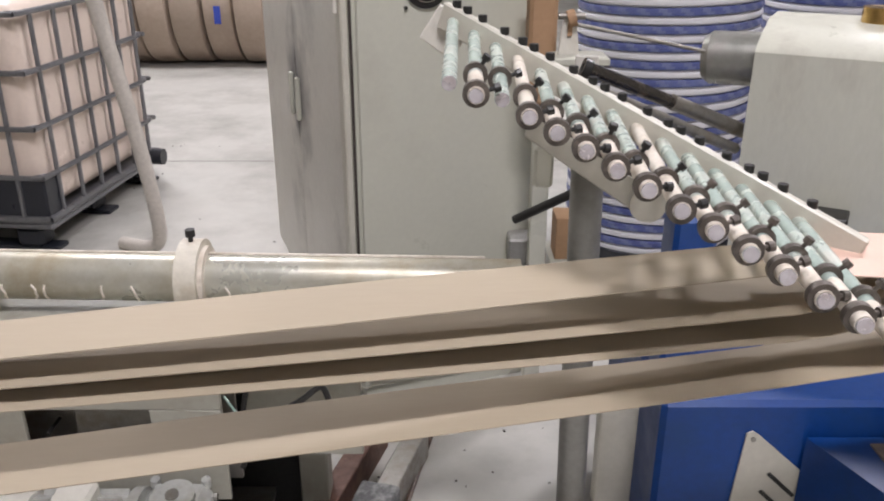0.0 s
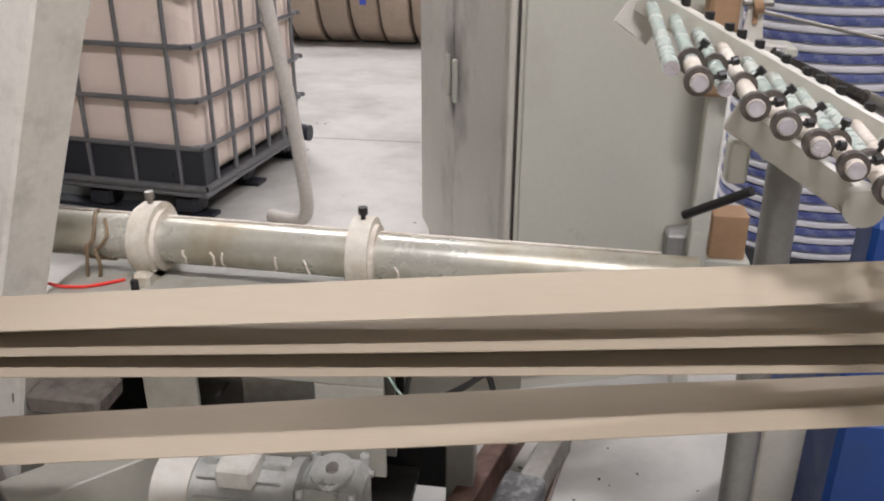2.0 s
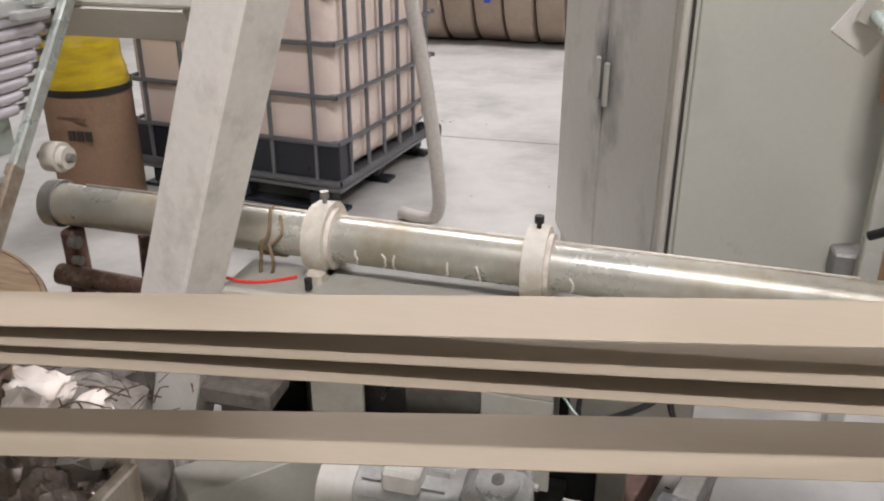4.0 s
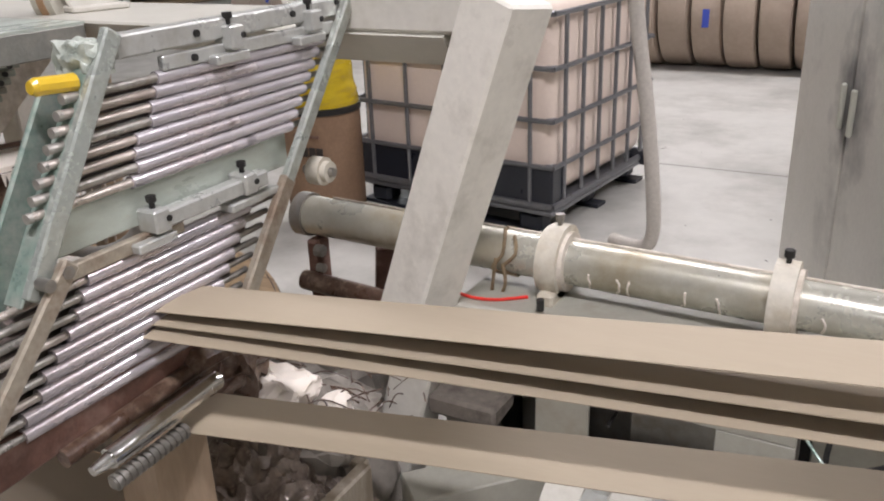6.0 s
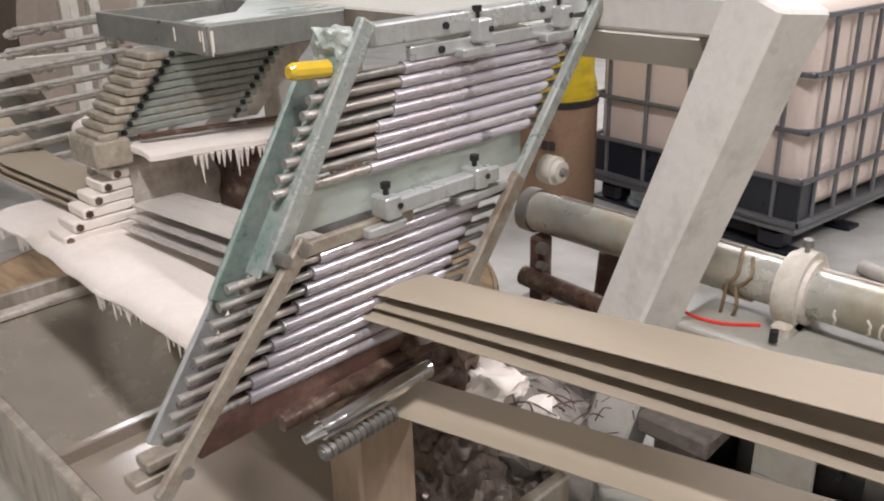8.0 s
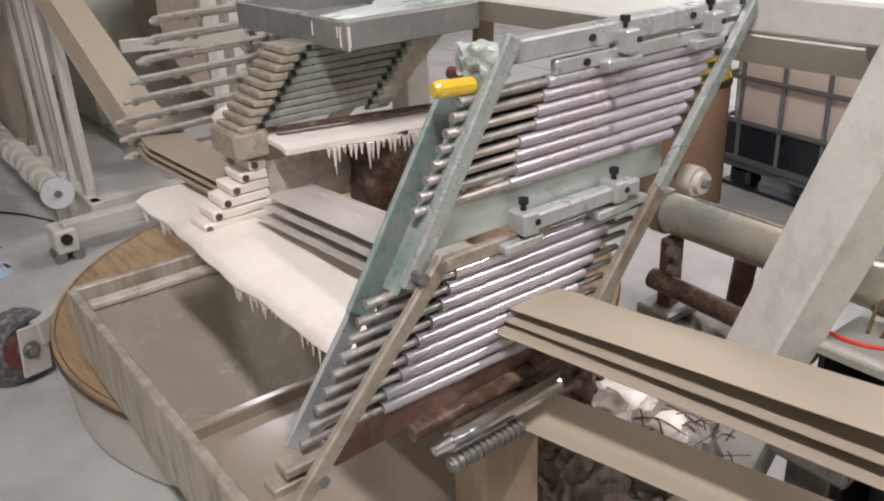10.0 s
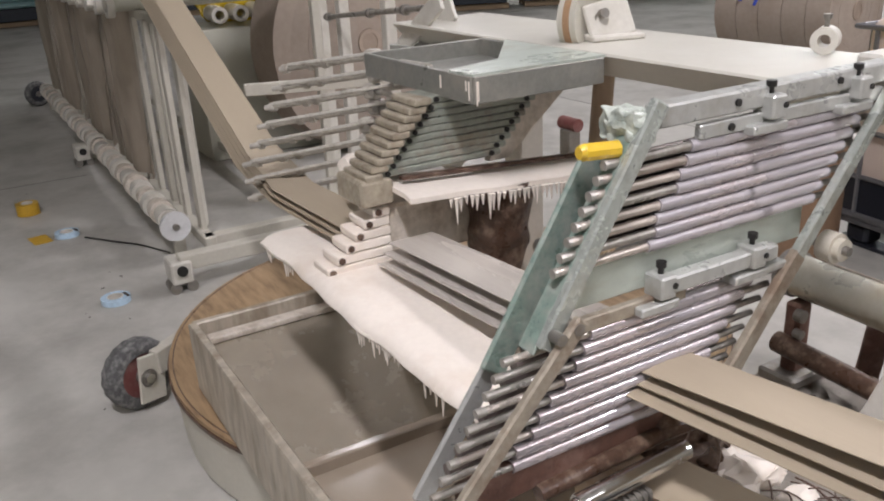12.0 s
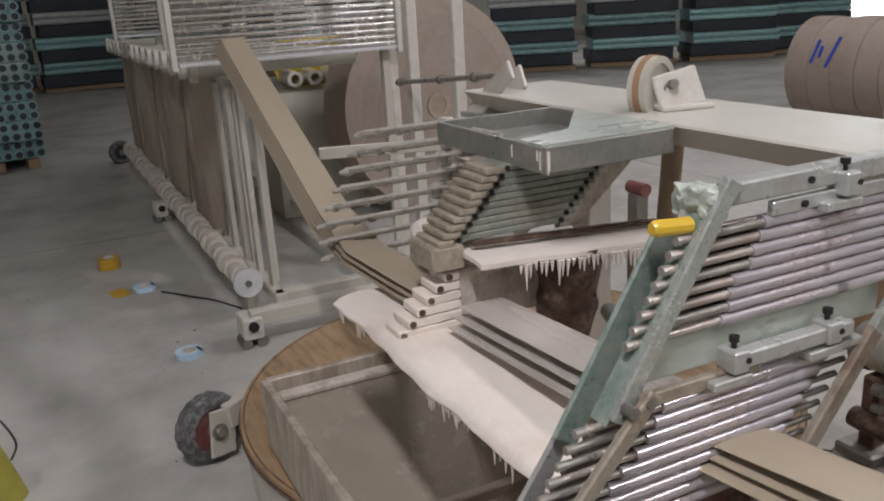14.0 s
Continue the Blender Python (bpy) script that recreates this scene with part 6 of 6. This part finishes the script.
def upper_bank(x, y0, y1, z0, n, dz, nm):
    t = thing("upper_roller_bank", (x, (y0 + y1) / 2, z0), "upright bank of bright horizontal roller tubes in a frame", "roller bank", "roller banks")
    for i in range(n):
        part("roller_tube", add_cyl(bm_new(), (x, y0, z0 + dz * i), (x, y1, z0 + dz * i), dz * 0.40, seg=14), M_CHROME, t)
    for y in (y0 - 0.02, y1 + 0.02):
        part("bank_side", add_box(bm_new(), (0.05, 0.03, dz * n + 0.08), (x, y, z0 + dz * n / 2 - 0.02), bevel=0.004), M_WHITE, t)
        part("bank_leg", add_box(bm_new(), (0.05, 0.05, z0 - 0.05), (x - 0.12, max(y, 1.20), (z0 - 0.05) / 2), bevel=0.004), M_WHITE, t)
    part("bottom_edge", add_box(bm_new(), (0.05, y1 - y0, 0.02), (x, (y0 + y1) / 2, z0 - 0.03), bevel=0.003), M_CLEARPL, t)


upper_bank(-5.28, 0.80, 2.06, 1.36, 14, 0.036, "")
upper_bank(-8.6, 0.85, 1.95, 1.44, 12, 0.036, "")

# steel posts and rod by the beam
for x in (-4.70, -4.18):
    solid("steel_post", add_box(bm_new(), (0.055, 0.055, 1.9), (x, 1.90, 0.95), bevel=0.004), M_WHITE, "white painted square steel post", "post", "posts")
tr = thing("tie_rod", (-4.0, 1.75, 1.2), "thin steel tie rod with clamp collars", "rod")
part("rod", add_cyl(bm_new(), (-4.83, 1.86, 1.17), (-3.15, 1.62, 1.335), 0.012, seg=12), M_RODS, tr)
for f in (0.03, 0.45, 0.72):
    c = Vector((-4.83, 1.86, 1.17)).lerp(Vector((-3.15, 1.62, 1.335)), f)
    part("collar", add_ring(bm_new(), c, c + Vector((0.03, -0.004, 0.003)), 0.022, 0.012, 14), M_DULL, tr)

# big reels beyond the trolley
def reel(cx, cy, r, w, ang, label, group="", mtl=None):
    t = thing("paper_reel", (cx, cy, 0), label, "paper reel", group or "big reels")
    A = pose(cx, cy, r, 0, 0, ang)
    n = 5
    for i in range(n):
        ri, ro = 0.10 + (r - 0.10) * i / n, 0.10 + (r - 0.10) * (i + 1) / n
        d = 0.0012 * ((i * 7) % 3)
        part("paper_layer", add_ring(bm_new(), A @ Vector((-w / 2 - d, 0, 0)), A @ Vector((w / 2 + d, 0, 0)), ro - 0.0005, ri + 0.0005, 72), mtl or M_REELFACE, t)
    part("core", add_ring(bm_new(), A @ Vector((-w / 2 - 0.01, 0, 0)), A @ Vector((w / 2 + 0.01, 0, 0)), 0.098, 0.07, 32), M_REEL, t)
    part("core_plug", add_cyl(bm_new(), A @ Vector((-w / 2 - 0.004, 0, 0)), A @ Vector((w / 2 + 0.004, 0, 0)), 0.07, seg=28), M_REEL, t)


reel(-6.55, 2.82, 0.80, 0.34, 8, "big brown paper reel standing behind the trolley")
reel(-7.7, 2.75, 0.70, 0.40, 8, "big dark brown paper reel standing behind the trolley", mtl=M_REELDARK)
for k in range(5):
    reel(-7.28 + 0.262 * k, 8.10 + 0.037 * k, 0.56 - 0.006 * (k % 2), 0.255, 8, "big brown paper reel with blue ink strokes beside the gateway" if k in (1, 2) else "big brown paper reel standing beside the gateway", "gateway reels")
for x, tilt, ln in ((-7.02, 8, 0.26), (-6.95, 4, 0.12), (-6.80, 14, 0.34)):
    solid("ink_stroke", add_box(bm_new(), (0.035, 0.006, ln), (x, 8.13 - 0.552 * math.cos(radians(24)), 0.56 + 0.552 * math.sin(radians(24))), (-24, tilt, 8), bevel=0), M_BLUEINK, "blue marker stroke on a paper reel", "ink stroke", "ink strokes")

# small rolls of core tube seen under the upper bank
for k in range(4):
    solid("core_roll", add_ring(bm_new(), (-6.9, 1.9 + 0.16 * k, 1.05), (-7.2, 1.92 + 0.16 * k, 1.05), 0.06, 0.035, 24), M_WHITE, "short white core roll on the trolley shelf", "core roll", "core rolls")
solid("core_shelf", add_box(bm_new(), (0.6, 0.9, 0.96), (-7.1, 2.12, 0.485), bevel=0.006), M_CAB, "grey shelf box behind the trolley", "shelf")
solid("yellow_bag", lump((-7.32, 2.25, 1.15), (0.16, 0.9, 0.42), 0.05, 9), M_YELLOW, "crumpled yellow bag on the shelf", "bag")

# ---------------------------------------------------------------- stacks of wrapped tubes
def tube_stack(cx, cy, L, D, H, ang, layers, label, holes=False):
    t = thing("tube_stack", (cx, cy, 0), label, "tube stack", "tube stacks")
    A = pose(cx, cy, 0, 0, 0, ang)
    for y in (-0.35, 0, 0.35):
        part("pallet_board", add_box(bm_new(), (L, 0.12, 0.10), (0, y * D, 0.06), bevel=0.004, M=A), M_WOOD, t)
    h = (H - 0.12) / layers
    for i in range(layers):
        z = 0.12 + h * i
        dark = i % 2 == (0 if not holes else 1)
        bm = bm_new()
        r = h / 4
        off = 0.04 * ((i * 5) % 3 - 1)
        if dark and not holes:
            add_box(bm, (L - 0.04, D - 0.03, h - 0.01), (off, 0, z + h / 2), bevel=0.01, M=A)
            part("dark_layer", bm, M_DARKTUBE, t)
            continue
        for row in range(2):
            for fy in (-1, 1):
                c = A @ Vector((off, fy * (D / 2 - r), z + r + row * 2 * r))
                d = A.to_3x3() @ Vector((L / 2, 0, 0))
                add_cyl(bm, c - d, c + d, r * 0.98, seg=12)
        add_box(bm, (L - 0.02, D - 2 * r, h - 0.006), (off, 0, z + h / 2), bevel=0.004, M=A)
        part("wrapped_layer", bm, M_TEALWRAP if (i // 2) % 3 != 2 else M_PALEWRAP, t)
        if holes:
            m = max(4, int(D / (2 * r)))
            for row in range(2):
                for k in range(m):
                    c = A @ Vector((L / 2 + 0.004 + off, -D / 2 + (k + 0.5) * D / m, z + r + row * 2 * r))
                    part("tube_end", add_ring(bm_new(), c, c + A.to_3x3() @ Vector((0.012, 0, 0)), r * 0.96, r * 0.72, 14), M_TEALWRAP, t)
                    part("tube_hole", add_cyl(bm_new(), c - A.to_3x3() @ Vector((0.004, 0, 0)), c + A.to_3x3() @ Vector((0.004, 0, 0)), r * 0.74, seg=14), M_DARKTUBE, t)


SL = "stack of dark tubes in teal plastic wrap on a pallet"
for k, (x, y, a) in enumerate(((-15.2, 9.2, 62), (-14.4, 11.0, 62), (-13.6, 12.8, 62), (-13.3, 14.5, 62), (-17.2, 6.2, 62), (-16.4, 7.5, 62))):
    tube_stack(x, y, 1.65, 1.1, 1.9, a, 8, SL)
for k, (x, y) in enumerate(((-21.5, -0.6), (-21.2, 1.3), (-20.6, 3.3), (-20.0, 5.2))):
    tube_stack(x, y, 1.8, 1.1, 2.2, 92, 8, SL)
tube_stack(-11.4, -0.45, 1.2, 1.0, 2.0, 8, 9, "stack of hollow dark tubes with pale printed wrap", holes=True)

# ---------------------------------------------------------------- tape rolls on the floor
def tape(x, y, r, h, m, label):
    t = thing("tape_roll", (x, y, 0), label, "tape roll", "tape rolls")
    part("tape", add_ring(bm_new(), (x, y, 0.002), (x, y, h), r, r * 0.55, 36), m, t)
    part("tape_core", add_ring(bm_new(), (x, y, 0.002), (x, y, h + 0.002), r * 0.55, r * 0.48, 30), M_WHITE, t)
    if m is M_TAPEB:
        part("label_mark", add_box(bm_new(), (r * 0.9, r * 0.22, 0.002), (x + 0.1 * r, y + 0.72 * r, h + 0.002), (0, 0, 12), bevel=0), M_INK, t)


tape(-4.54, 0.535, 0.068, 0.030, M_TAPEB, "pale blue tape roll lying on the floor")
tape(-5.72, 0.48, 0.068, 0.030, M_TAPEB, "pale blue tape roll lying on the floor")
tape(-6.34, 0.335, 0.068, 0.075, M_TAPEY, "amber tape roll lying on the floor")
solid("amber_label", add_box(bm_new(), (0.16, 0.10, 0.002), (-5.75, 0.335, 0.0015), (0, 0, 10), bevel=0), M_TAPEY, "flat amber scrap of tape on the floor", "tape scrap")
solid("floor_cable", add_tube(bm_new(), [(-5.6, 0.56, 0.010), (-5.4, 0.70, 0.010), (-5.25, 0.80, 0.012), (-5.0, 0.9, 0.02)], 0.005, 8), M_BLACK, "black cable end on the floor by the trolley", "cable")
solid("olive_bag", roughen(add_cyl(bm_new(), (-3.63, -0.30, 0.0), (-3.60, -0.33, 0.42), 0.10, 0.03, 24), 0.01, 9), M_OLIVE, "olive yellow plastic sheet bundle standing on the floor", "bundle")
solid("bag_wire", add_tube(bm_new(), [(-3.55, -0.22, 0.18), (-3.50, -0.19, 0.26), (-3.52, -0.22, 0.34), (-3.58, -0.27, 0.37)], 0.004, 6), M_BLACK, "thin dark wire loop beside the olive bundle", "wire")
rp = thing("red_pump", (-3.16, 2.15, 0), "small dark red pump beyond the trough", "pump")
part("pump_body", add_cyl(bm_new(), (-3.21, 2.15, 0.84), (-3.11, 2.15, 0.84), 0.026), M_REDPAINT, rp)
part("pump_stand", add_box(bm_new(), (0.06, 0.06, 0.82), (-3.16, 2.15, 0.41), bevel=0.004), M_DULL, rp)
solid("brown_return_pipe", add_tube(bm_new(), [(-2.40, 1.66, 1.226), (-2.42, 1.66, 1.0), (-2.46, 1.66, 0.6), (-2.48, 1.66, 0.4), (-2.50, 1.66, 0.26)], 0.030, 14), M_TANPOST, "brown glue-stained return pipe under the beam", "pipe")
solid("black_feed_hose", add_tube(bm_new(), [(-2.62, 1.60, 0.62), (-2.35, 1.48, 0.66), (-2.1, 1.42, 0.76), (-1.95, 1.40, 0.92), (-1.9, 1.42, 1.1)], 0.028, 12), M_DULLGREY, "thick grey feed hose behind the glue shelf", "hose")


def motions():
    """The sleeves of the rack turn as the paper runs."""
    for ob, at, deg in SPIN:
        walk(ob, [(0.5 * i, pose(*at, 0, deg * i, 0)) for i in range(29)])


motions()
